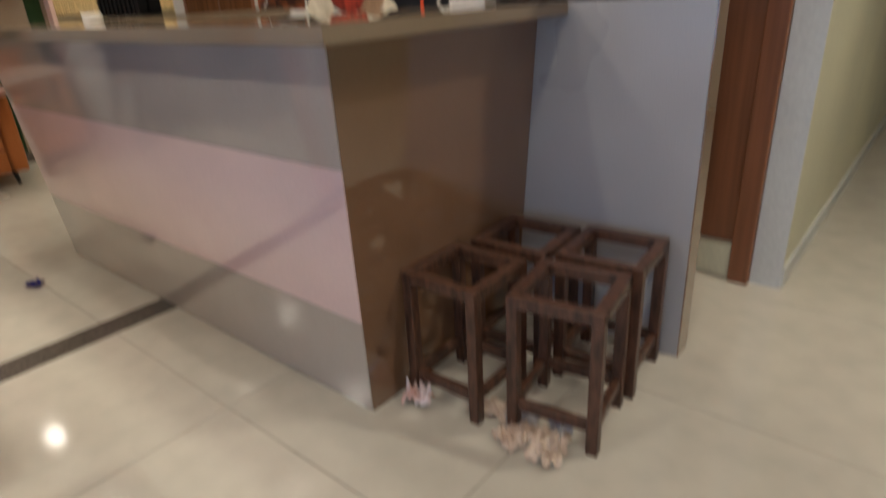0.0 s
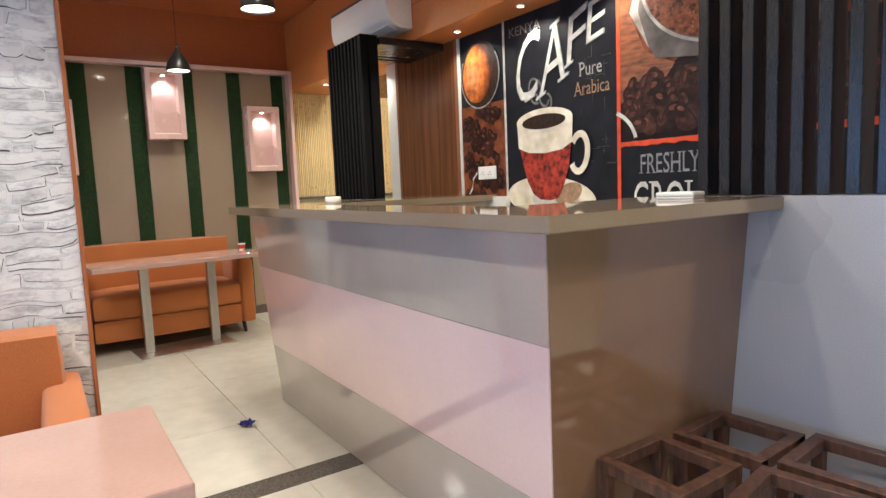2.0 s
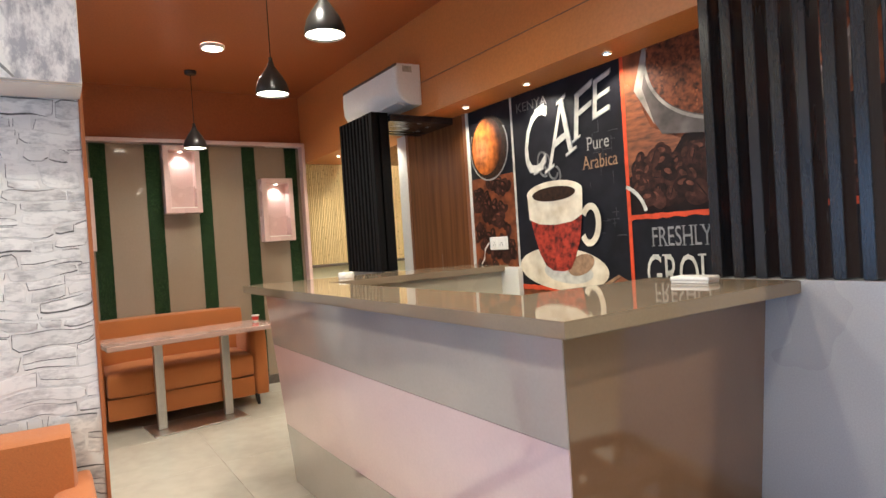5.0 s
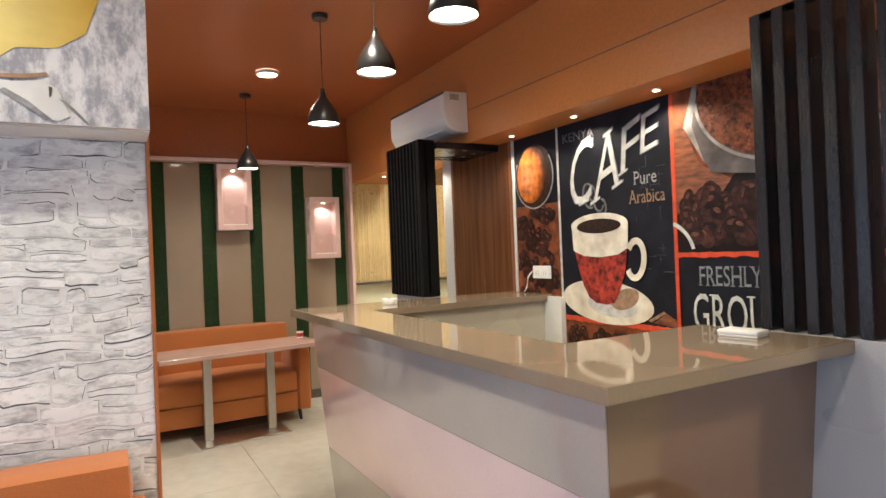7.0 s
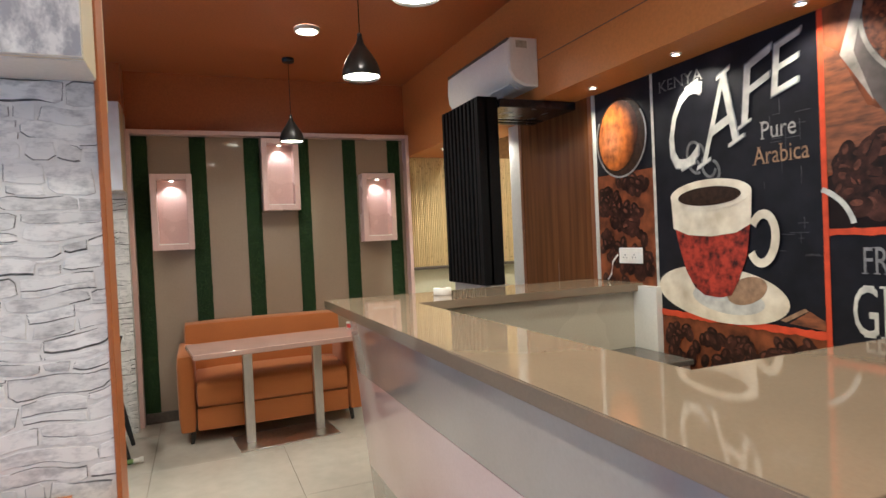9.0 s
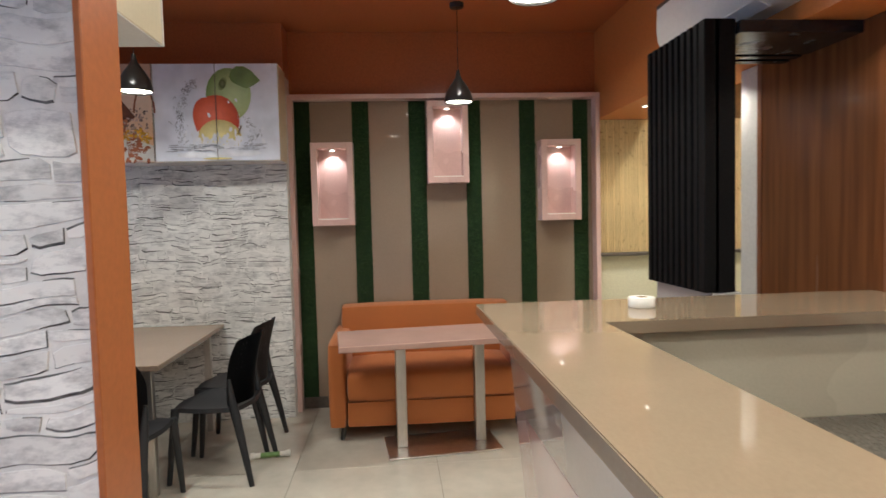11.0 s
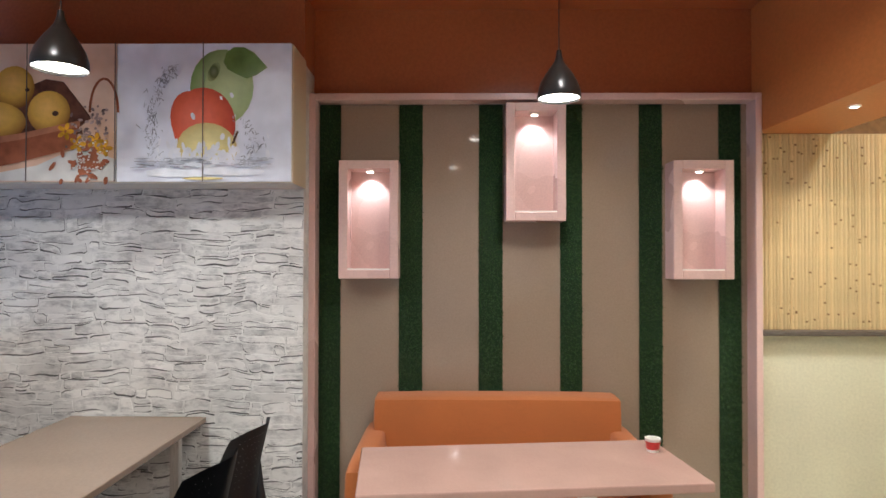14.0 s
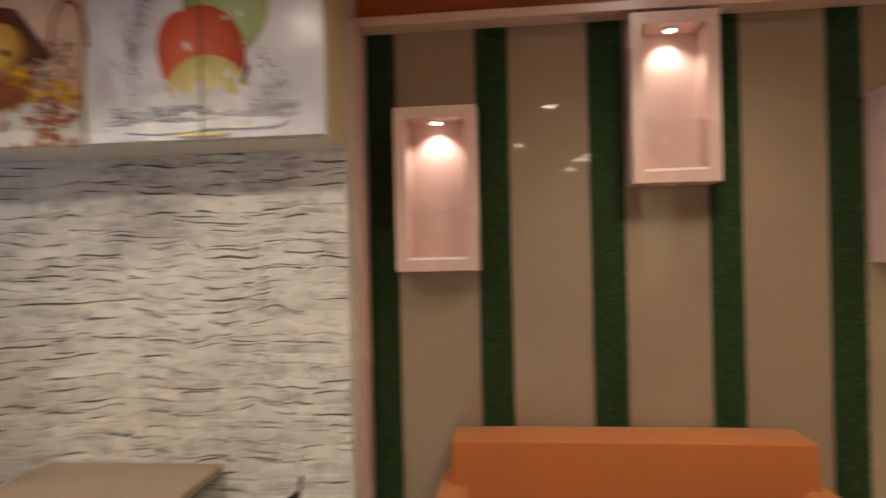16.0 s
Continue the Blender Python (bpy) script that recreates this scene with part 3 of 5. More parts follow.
walnut = thing("walnut_panel", "walnut laminate panel with a white jamb beside the mural", "wall panel", -4.63, 2.599, 0)
part("board", box(0.0, 0.884, -0.024, 0.0, 0, 2.284, 0.002), WALNUT, walnut)
for x in (0.002, 0.846):
    part("edge_strip", box(x, x + 0.036, -0.028, -0.0245, 0, 2.284, 0.001), DOORWOOD, walnut, "lighter brown edge strip")
part("jamb", box(-0.16, -0.001, -0.02, 0.15, 0, 2.284, 0.002), WHITEWALL, walnut, "white door jamb")
part("corner_trim", box(0.884, 0.893, -0.026, 0.0, 1.18, 2.284, 0.001), WHITEWALL, walnut, "white corner trim")

# ---- air conditioner ----
ac = thing("air_conditioner", "white wall-mounted split air conditioner on the soffit", "air conditioner", -4.36, 2.311, 2.365)
bm = bmesh.new()
prof = [(0, 0.0), (-0.10, 0.0), (-0.165, 0.03), (-0.198, 0.085), (-0.205, 0.15), (-0.20, 0.262), (-0.18, 0.285), (0, 0.29)]
rings = [[bm.verts.new((x, y, z)) for y, z in prof] for x in (-0.465, 0.465)]
for k in range(len(prof)):
    bm.faces.new((rings[0][k], rings[0][(k + 1) % len(prof)], rings[1][(k + 1) % len(prof)], rings[1][k]))
bm.faces.new(rings[0][::-1])
bm.faces.new(rings[1])
bmesh.ops.recalc_face_normals(bm, faces=bm.faces[:])
bmesh.ops.bevel(bm, geom=[e for e in bm.edges if abs(e.verts[0].co.x - e.verts[1].co.x) < 0.01], offset=0.008, segments=2, affect="EDGES")
part("casing", bm, WHITEPL, ac, smooth=35)
part("top_grille", box(-0.455, 0.455, -0.205, -0.186, 0.263, 0.281, 0.002), DARKTRIM, ac, "dark grille line")
part("louvre", moved(box(-0.40, 0.40, -0.035, 0.035, -0.004, 0.004, 0.002), pose(0, -0.135, 0.008, -24)), WHITEPL, ac)
part("rating_label", box(0.4652, 0.4662, -0.15, -0.075, 0.225, 0.268), mat("label_paper", (0.45, 0.42, 0.32), 0.5), ac, "small printed rating label")

# ---- coffee mural ----
BLACKINK = ink("mural_black", (0.010, 0.010, 0.014), 0.25, 8)
BROWNINK = ink("mural_brown", (0.20, 0.058, 0.021), 0.4, 9, tint=(0.03, 0.010, 0.006))
POTGREY = ink("mural_pot_grey", (0.115, 0.095, 0.085), 0.4, 6, tint=(0.035, 0.03, 0.028))
RUSTINK = mat("mural_rust", (0.22, 0.070, 0.025), 0.5, scale=9, vary=0.3, tint=(0.07, 0.022, 0.010), stretch=(1.2, 1, 5))
RIMINK = ink("mural_pot_rim", (0.27, 0.245, 0.22), 0.3, 12, tint=(0.12, 0.11, 0.10))
GROUNDS = ink("mural_coffee_grounds", (0.16, 0.043, 0.016), 0.3, 38, tint=(0.02, 0.008, 0.005))
REDINK = ink("mural_red_line", (0.62, 0.075, 0.028), 0.1)
WHITEINK = ink("mural_white", (0.58, 0.56, 0.49), 0.15, 20, tint=(0.45, 0.43, 0.38))
GREYINK = ink("mural_grey", (0.27, 0.265, 0.26), 0.2)
DIMINK = ink("mural_dim_grey", (0.07, 0.07, 0.075), 0.3, 40)
TANINK = ink("mural_tan", (0.36, 0.22, 0.13), 0.2)
CREAMINK = ink("mural_cream", (0.76, 0.68, 0.53), 0.1, 9, tint=(0.56, 0.46, 0.32))
CUPRED = ink("mural_cup_red", (0.40, 0.045, 0.025), 0.1, 34, tint=(0.030, 0.008, 0.008))
COFFEE = ink("mural_coffee", (0.03, 0.014, 0.008), 0.3, 40)
BEAN = ink("mural_bean", (0.034, 0.012, 0.008), 0.35, 30, pieces=0.6)
BEANLIT = ink("mural_bean_light", (0.105, 0.038, 0.023), 0.3, 40, pieces=0.5)
BEANLINE = ink("mural_bean_seam", (0.012, 0.005, 0.004), 0.1)
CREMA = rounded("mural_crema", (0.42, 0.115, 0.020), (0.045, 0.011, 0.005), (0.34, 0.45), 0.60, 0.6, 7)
STEAM = ink("mural_steam", (0.17, 0.165, 0.16), 0.2)

mural = thing("coffee_mural", "printed coffee wall mural with a red cup and lettering", "mural", 0, 2.5985, 0)


def m_at(u, v):
    return u * 1.012 + 0.056, v * 0.967 + 0.016


def pts(points):
    return [m_at(u, v) for u, v in points]


def lay(name, bm, material, level, label=""):
    return part(name, moved(bm, Matrix.Translation((0, -0.0022 * level, 0))), material, mural, label)


def rect(u0, u1, v0, v1):
    return pts([(u0, v0), (u1, v0), (u1, v1), (u0, v1)])


lay("background", sheet(rect(-3.262, -2.36, 1.045, 2.36)), BLACKINK, 1, "black middle panel")
lay("background", sheet(rect(-3.75, -3.272, 0.9, 2.36)), BLACKINK, 1, "brown coffee bean panel")
lay("background", sheet(rect(-3.75, -3.272, 0.9, 1.84)), BROWNINK, 2)
lay("background", sheet(rect(-2.345, -1.05, 1.47, 2.36)), BROWNINK, 1, "ground coffee panel")
lay("background", sheet(rect(-2.345, -1.05, 0.6, 1.455)), BLACKINK, 1, "black lettered panel")
lay("background", sheet(rect(-3.262, -2.36, 0.6, 1.03)), BROWNINK, 1, "dark bean panel")
lay("divider", sheet(rect(-3.276, -3.258, 0.6, 2.36)), WHITEINK, 3, "white dividing line")
lay("divider", sheet(rect(-2.364, -2.342, 0.6, 2.36)), REDINK, 3, "red dividing line")
edge = random.Random(9)


def ragged(u0, u1, v, w, slope=0.0, n=40):
    top = [(u0 + (u1 - u0) * k / n, v + slope * k / n + w / 2 + edge.uniform(-0.003, 0.003)) for k in range(n + 1)]
    low = [(u0 + (u1 - u0) * k / n, v + slope * k / n - w / 2 + edge.uniform(-0.007, 0.003)) for k in range(n, -1, -1)]
    return pts(top + low)


lay("divider", sheet(ragged(-2.345, -1.05, 1.462, 0.024)), REDINK, 3, "red ragged line")
lay("divider", sheet(ragged(-3.258, -2.36, 1.055, 0.028, -0.012)), REDINK, 3, "red ragged line")


def beans(u0, u1, v0, v1, count, size, seed, keep=None):
    r = random.Random(seed)
    got, seams = [], []
    for _ in range(count):
        u, v = r.uniform(u0, u1), r.uniform(v0, v1)
        if keep and not keep(u, v):
            continue
        a, s = r.uniform(0, 180), size * r.uniform(0.75, 1.15)
        if not (u0 + s < u < u1 - s and v0 + s < v < v1 - s):
            continue
        x, z = m_at(u, v)
        got.append((x, z, s, a))
    shells, lit, lines = bmesh.new(), bmesh.new(), bmesh.new()
    for k, (x, z, s, a) in enumerate(got):
        y = -0.000016 * k
        shells.faces.new([shells.verts.new((p, y, q)) for p, q in oval(x, z, s, s * 0.7, a, 16)])
        lit.faces.new([lit.verts.new((p, y - 0.000006, q)) for p, q in oval(x - s * 0.12, z + s * 0.22, s * 0.46, s * 0.24, a, 12)])
        if k % 3 == 0:
            lines.faces.new([lines.verts.new((p, y - 0.000011, q)) for p, q in oval(x, z, s * 0.84, s * 0.06, a + 4, 8)])
    for b in (shells, lit, lines):
        b.normal_update()
        for f in b.faces:
            if f.normal.y > 0:
                f.normal_flip()
    return shells, lit, lines


for args in ((-3.75, -3.275, 0.95, 1.84, 330, 0.042, 3, lambda u, v: (v * 7 + u * 3) % 1.7 < 1.25),
             (-2.342, -1.05, 1.475, 1.85, 330, 0.058, 5, None), (-3.255, -2.366, 0.75, 1.03, 120, 0.04, 8, None)):
    shells, lit, lines = beans(*args)
    tagged(lay("bean_light_print", lit, BEANLIT, 4), kind="stuff")
    tagged(lay("bean_print", shells, BEAN, 4, "printed dark coffee beans"), kind="stuff")
    tagged(lay("bean_seam_print", lines, BEANLINE, 4), kind="stuff")
lay("bean_ground", sheet(pts([(-2.342, 1.475), (-1.05, 1.475), (-1.05, 1.90), (-2.0, 1.86), (-2.16, 1.75), (-2.342, 1.68)])), BEANLINE, 1.6)
# wood grain table under the beans
r = random.Random(2)
lay("wood_surface", sheet(pts([(-2.342, 1.70), (-2.342, 2.2), (-2.29, 2.16), (-2.19, 1.93), (-2.02, 1.84), (-2.1, 1.74), (-2.2, 1.66)])), RUSTINK, 2, "printed wooden table surface")
# moka pot with ground coffee
lay("pot", sheet(pts([(-2.21, 2.36), (-2.275, 2.14), (-2.12, 1.88), (-1.70, 1.82), (-1.3, 1.9), (-1.1, 2.36)])), POTGREY, 5, "printed metal coffee pot")
lay("pot_bright_edge", sheet(pts([(-2.205, 2.36), (-2.275, 2.14), (-2.16, 1.94), (-2.225, 2.14), (-2.175, 2.36)])), RIMINK, 6)
lay("ground_coffee", sheet(pts(oval(-1.72, 2.26, 0.47, 0.35, 0, 40, 180, 360) + [(-1.25, 2.36), (-2.19, 2.36)])), GROUNDS, 6, "printed ground coffee")
lay("pot_rim", moved(ring(-1.72 * 1.012 + 0.056, 2.26 * 0.967 + 0.016, 0.492, 0.362, 0.016, 0, 40, 182, 352), Matrix()), RIMINK, 7)
grit = bmesh.new()
for _ in range(420):
    a, q = r.uniform(math.pi, math.tau), math.sqrt(r.random())
    u, v, s = -1.72 + 0.45 * q * math.cos(a), 2.26 + 0.33 * q * math.sin(a), r.uniform(0.004, 0.010)
    if v > 2.34:
        continue
    x, z = m_at(u, v)
    grit.faces.new([grit.verts.new((a1, 0, b1)) for a1, b1 in oval(x, z, s, s * 0.7, r.uniform(0, 180), 6)][::-1])
tagged(lay("coffee_grit", grit, BROWNINK, 7), kind="stuff")
lay("small_bowl_rim", moved(ring(-2.42, 1.42, 0.22, 0.20, 0.02, 0, 24, 12, 66), Matrix()), WHITEINK, 5)
# espresso glass
lay("glass_dark", sheet(pts(oval(-3.522, 2.045, 0.212, 0.232))), COFFEE, 3)
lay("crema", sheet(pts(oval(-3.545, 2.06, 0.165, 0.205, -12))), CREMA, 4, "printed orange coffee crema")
lay("glass_rim", moved(ring(-3.522 * 1.012 + 0.056, 2.045 * 0.967 + 0.016, 0.216, 0.226, 0.010, 0, 40, 150, 395), Matrix()), GREYINK, 5, "printed glass rim")
# cup and saucer
lay("saucer", sheet(pts(oval(-2.885, 1.175, 0.372, 0.135, -4, 40))), CREAMINK, 4, "printed cream saucer")
lay("saucer_stain", sheet(pts(oval(-2.72, 1.20, 0.11, 0.06, 20, 24))), TANINK, 5)
lay("saucer_well", sheet(pts(oval(-2.83, 1.155, 0.20, 0.07, -4, 30))), WHITEINK, 4.4)
lay("cup_bowl", sheet(pts([(-3.13, 1.52), (-3.10, 1.40), (-3.06, 1.28), (-3.01, 1.20), (-2.95, 1.165), (-2.86, 1.16), (-2.80, 1.175), (-2.76, 1.24), (-2.71, 1.36), (-2.685, 1.52)])), CUPRED, 6, "printed red patterned cup")
lay("cup_band", sheet(pts([(-3.145, 1.66), (-3.135, 1.50), (-3.04, 1.465), (-2.9, 1.455), (-2.76, 1.47), (-2.68, 1.51), (-2.672, 1.66)])), CREAMINK, 7, "printed cream cup band")
lay("cup_rim", sheet(pts(oval(-2.908, 1.66, 0.238, 0.074, 0, 36))), CREAMINK, 8)
lay("cup_coffee", sheet(pts(oval(-2.908, 1.652, 0.185, 0.046, 0, 32))), COFFEE, 9, "printed black coffee")
lay("cup_handle", moved(ring(-2.625 * 1.012 + 0.056, 1.44 * 0.967 + 0.016, 0.082, 0.125, 0.038, -8, 30, -140, 150), Matrix()), CREAMINK, 8, "printed cup handle")
for u, v, rx, rz, a0, a1 in ((-2.985, 1.85, 0.055, 0.085, 40, 280), (-2.955, 1.86, 0.035, 0.06, 200, 420), (-2.905, 1.80, 0.045, 0.06, 120, 330), (-2.87, 1.775, 0.03, 0.05, 250, 450)):
    x, z = m_at(u, v)
    lay("steam", ring(x, z, rx, rz, 0.014, 15, 22, a0, a1), STEAM, 4)
# corner of the table beside the saucer
lay("table_corner", sheet(pts([(-2.52, 1.075), (-2.43, 1.135), (-2.366, 1.10), (-2.366, 1.062)])), RUSTINK, 3.4, "printed wooden table corner")
lay("table_edge", sheet(pts([(-2.56, 1.085), (-2.45, 1.145), (-2.435, 1.135), (-2.535, 1.078)])), TANINK, 3.6)
# lettering
RIMLET = ink("mural_pale_grey", (0.42, 0.40, 0.36), 0.2)
for ch, u, v, h, w, rise in (("C", -3.165, 1.765, 0.41, 0.20, 0.30), ("A", -2.945, 1.80, 0.38, 0.215, 0.42), ("F", -2.715, 1.95, 0.27, 0.13, 0.40), ("E", -2.565, 2.05, 0.215, 0.12, 0.28)):
    for grow, material, level in ((0.014, GREYINK, 4), (0.0, WHITEINK, 5)):
        x, z = m_at(u, v)
        bm = lettering(ch, h * 0.967 + grow, w + grow, bold=-0.004)
        lay("letter", moved(bm, Matrix(((1, 0, 0.10, x - grow / 2), (0, 1, 0, 0), (rise, 0, 1, z - grow / 2), (0, 0, 0, 1)))), material, level, "large white letter" if level == 5 else "")
for text, u, v, h, w, material in (("KENYA", -3.205, 2.225, 0.055, 0.285, STEAM), ("Pure", -2.618, 1.876, 0.074, 0.16, RIMLET), ("Arabica", -2.66, 1.768, 0.074, 0.255, TANINK),
                                   ("FRESHLY", -2.215, 1.30, 0.098, 0.335, GREYINK), ("GROUND", -2.258, 1.06, 0.19, 0.62, WHITEINK)):
    x, z = m_at(u, v)
    lay("lettering", moved(lettering(text, h, w, bold=0.0), pose(x, 0, z)), material, 5, "printed words")
sketch = bmesh.new()
for _ in range(26):
    u, v, hgt = r.uniform(-2.62, -2.40), r.uniform(1.35, 2.1), r.uniform(0.02, 0.09)
    wide = r.random() < 0.5
    q = rect(u, u + (hgt if wide else 0.003), v, v + (0.003 if wide else hgt))
    sketch.faces.new([sketch.verts.new((a1, 0, b1)) for a1, b1 in q])
tagged(lay("brick_sketch", sketch, DIMINK, 4), kind="stuff")

socket = thing("wall_socket", "white double power socket on the mural", "socket", -3.545, 2.588, 1.283)
part("plate", box(0, 0.19, -0.012, 0, 0, 0.088, 0.003), WHITEPL, socket)
for x in (0.03, 0.105):
    part("module", box(x, x + 0.055, -0.0155, -0.012, 0.018, 0.07, 0.001), WHITEPL, socket)
    for dx, dz in ((0.015, 0.03), (0.04, 0.03), (0.028, 0.045)):
        part("hole", box(x + dx - 0.003, x + dx + 0.003, -0.0162, -0.0154, dz, dz + 0.007), DARKMETAL, socket)
solid("power_cable", tube([(-3.56, 2.58, 1.33), (-3.60, 2.575, 1.29), (-3.61, 2.57, 1.22), (-3.63, 2.56, 1.185)], 0.005, 8), WHITEPL, "white cable hanging down from the socket", "cable", smooth=60)

# ---- lamps ----
def pendant(x, y, z):
    p = thing("pendant_lamp", "black bell-shaped metal pendant lamp, lit, on a thin cord", "pendant lamp", x, y, z, group="bell pendant lamps")
    part("shade", lathe([(0.096, 0.0), (0.099, 0.01), (0.097, 0.035), (0.085, 0.075), (0.062, 0.115), (0.037, 0.15), (0.021, 0.175), (0.013, 0.205), (0.011, 0.225), (0.004, 0.228),
                         (0.004, 0.222), (0.009, 0.20), (0.018, 0.172), (0.033, 0.147), (0.058, 0.112), (0.081, 0.073), (0.093, 0.034), (0.094, 0.006), (0.096, 0.0)]), DARKMETAL, p, smooth=60)
    part("diffuser", lathe([(0.0, 0.014), (0.05, 0.012), (0.093, 0.012), (0.093, 0.02), (0.0, 0.03)]), BULB, p, "lit white diffuser", 40)
    part("cord", tube([(0, 0, 0.225), (0, 0, 2.975 - z)], 0.0028, 6), DARKMETAL, p)
    part("ceiling_rose", lathe([(0.0, 2.967 - z), (0.045, 2.968 - z), (0.05, 2.975 - z), (0.05, 2.999 - z)]), DARKMETAL, p, smooth=40)


for x, y, z in PEND:
    pendant(x, y, z)
# fittings for every ceiling lamp, those added out of view as well
for x, y in DOWN:
    d = thing("downlight", "round recessed ceiling lamp, lit; several are added unseen", "ceiling lamp", x, y, 2.972, group="recessed ceiling lamps")
    part("rim", lathe([(0.07, 0.008), (0.078, 0.0), (0.088, 0.004), (0.09, 0.027)]), WHITEPL, d, smooth=40)
    part("diffuser", lathe([(0.0, -0.003), (0.04, -0.002), (0.071, 0.004), (0.072, 0.02)]), BULB, d, "lit diffuser")
for x, y in SPOTS:
    d = thing("soffit_spotlight", "tiny round lit spotlight under the soffit", "spotlight", x, y, 2.278, group="small soffit spotlights")
    part("rim", lathe([(0.017, 0.0), (0.025, 0.0), (0.027, 0.0065)], 18), CHROME, d, smooth=40)
    part("lens", lathe([(0.0, 0.001), (0.018, 0.001), (0.018, 0.006)], 18), LED, d, "lit lens")


# ---- wall cabinets with fruit prints ----
SKYINK = ink("print_pale_blue", (0.78, 0.80, 0.88), 0.05, 3, 0.2)
PEACHINK = ink("print_peach", (0.62, 0.40, 0.27), 0.1, 3, 0.2, tint=(0.80, 0.64, 0.52))
LEAFINK = ink("print_leaf_green", (0.17, 0.27, 0.07), 0.15, 8, 0.2)
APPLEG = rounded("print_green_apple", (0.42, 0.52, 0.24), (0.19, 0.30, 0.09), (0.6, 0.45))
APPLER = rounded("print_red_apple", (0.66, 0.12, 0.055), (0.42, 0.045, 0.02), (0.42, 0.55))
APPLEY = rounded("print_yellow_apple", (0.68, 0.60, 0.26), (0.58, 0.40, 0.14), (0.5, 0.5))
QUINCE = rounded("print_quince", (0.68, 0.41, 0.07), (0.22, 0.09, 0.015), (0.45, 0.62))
MIST = ink("print_mist", (0.78, 0.79, 0.84), 0.06, 14)
BASKET = ink("print_basket", (0.30, 0.105, 0.055), 0.15, 14, 0.2)
RIMWOOD = ink("print_basket_rim", (0.42, 0.17, 0.09), 0.15, 14)
BASKETIN = ink("print_basket_inside", (0.13, 0.05, 0.03), 0.3, 14)
DRIED = ink("print_dried_flower", (0.33, 0.24, 0.22), 0.2, 30, 0.2, pieces=0.6)
FLOWER = ink("print_flower", (0.62, 0.33, 0.03), 0.2, 30, 0.2, pieces=0.3)
DROP = ink("print_water", (0.50, 0.51, 0.56), 0.25, 30, 0.2, pieces=0.4)
DARKST = ink("print_stem", (0.08, 0.04, 0.02), 0.2)
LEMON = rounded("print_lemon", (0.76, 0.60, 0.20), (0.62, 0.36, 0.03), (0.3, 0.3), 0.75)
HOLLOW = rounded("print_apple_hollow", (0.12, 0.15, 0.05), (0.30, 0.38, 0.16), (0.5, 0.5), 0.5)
PALE = ink("print_white", (0.66, 0.65, 0.62), 0.06, 5, 0.2)


def blobs(items, level, n=22):
    """Several flat ovals (x, z, rx, rz, turn) in one film."""
    bm = bmesh.new()
    for k, (x, z, rx, rz, a) in enumerate(items):
        f = bm.faces.new([bm.verts.new((p, -level * 0.0015 - 0.00002 * k, q)) for p, q in oval(x, z, rx, rz, a, n)])
    bm.normal_update()
    for f in bm.faces:
        if f.normal.y > 0:
            f.normal_flip()
    return bm


def film(pts_, level):
    bm = bmesh.new()
    bm.faces.new([bm.verts.new((x, -level * 0.0015, z)) for x, z in pts_])
    bm.normal_update()
    for f in bm.faces:
        if f.normal.y > 0:
            f.normal_flip()
    return bm


def cabinet(name, label, y0, y1, front, depth, doors, facing=1):
    """A wall cabinet from y0 to y1; local x runs along the front, local -y faces out."""
    w = y1 - y0
    c = thing(name, label, "wall cabinet", front, y0 if facing > 0 else y1, 1.952, 90 if facing > 0 else -90)
    part("carcass", box(0, w, 0.02, depth, 0, 0.68, 0.002), CREAMLAM, c, "cream laminate carcass")
    part("underside", box(0.001, w - 0.001, 0.021, depth - 0.001, -0.003, -0.0002), WHITE, c, "white underside")
    x = 0.0
    made = []
    for dw in doors:
        made.append(part("door", box(x + 0.002, x + dw - 0.002, 0.0, 0.018, 0.001, 0.678, 0.0015), WHITE, c, "glossy printed door"))
        x += dw
    return c, made


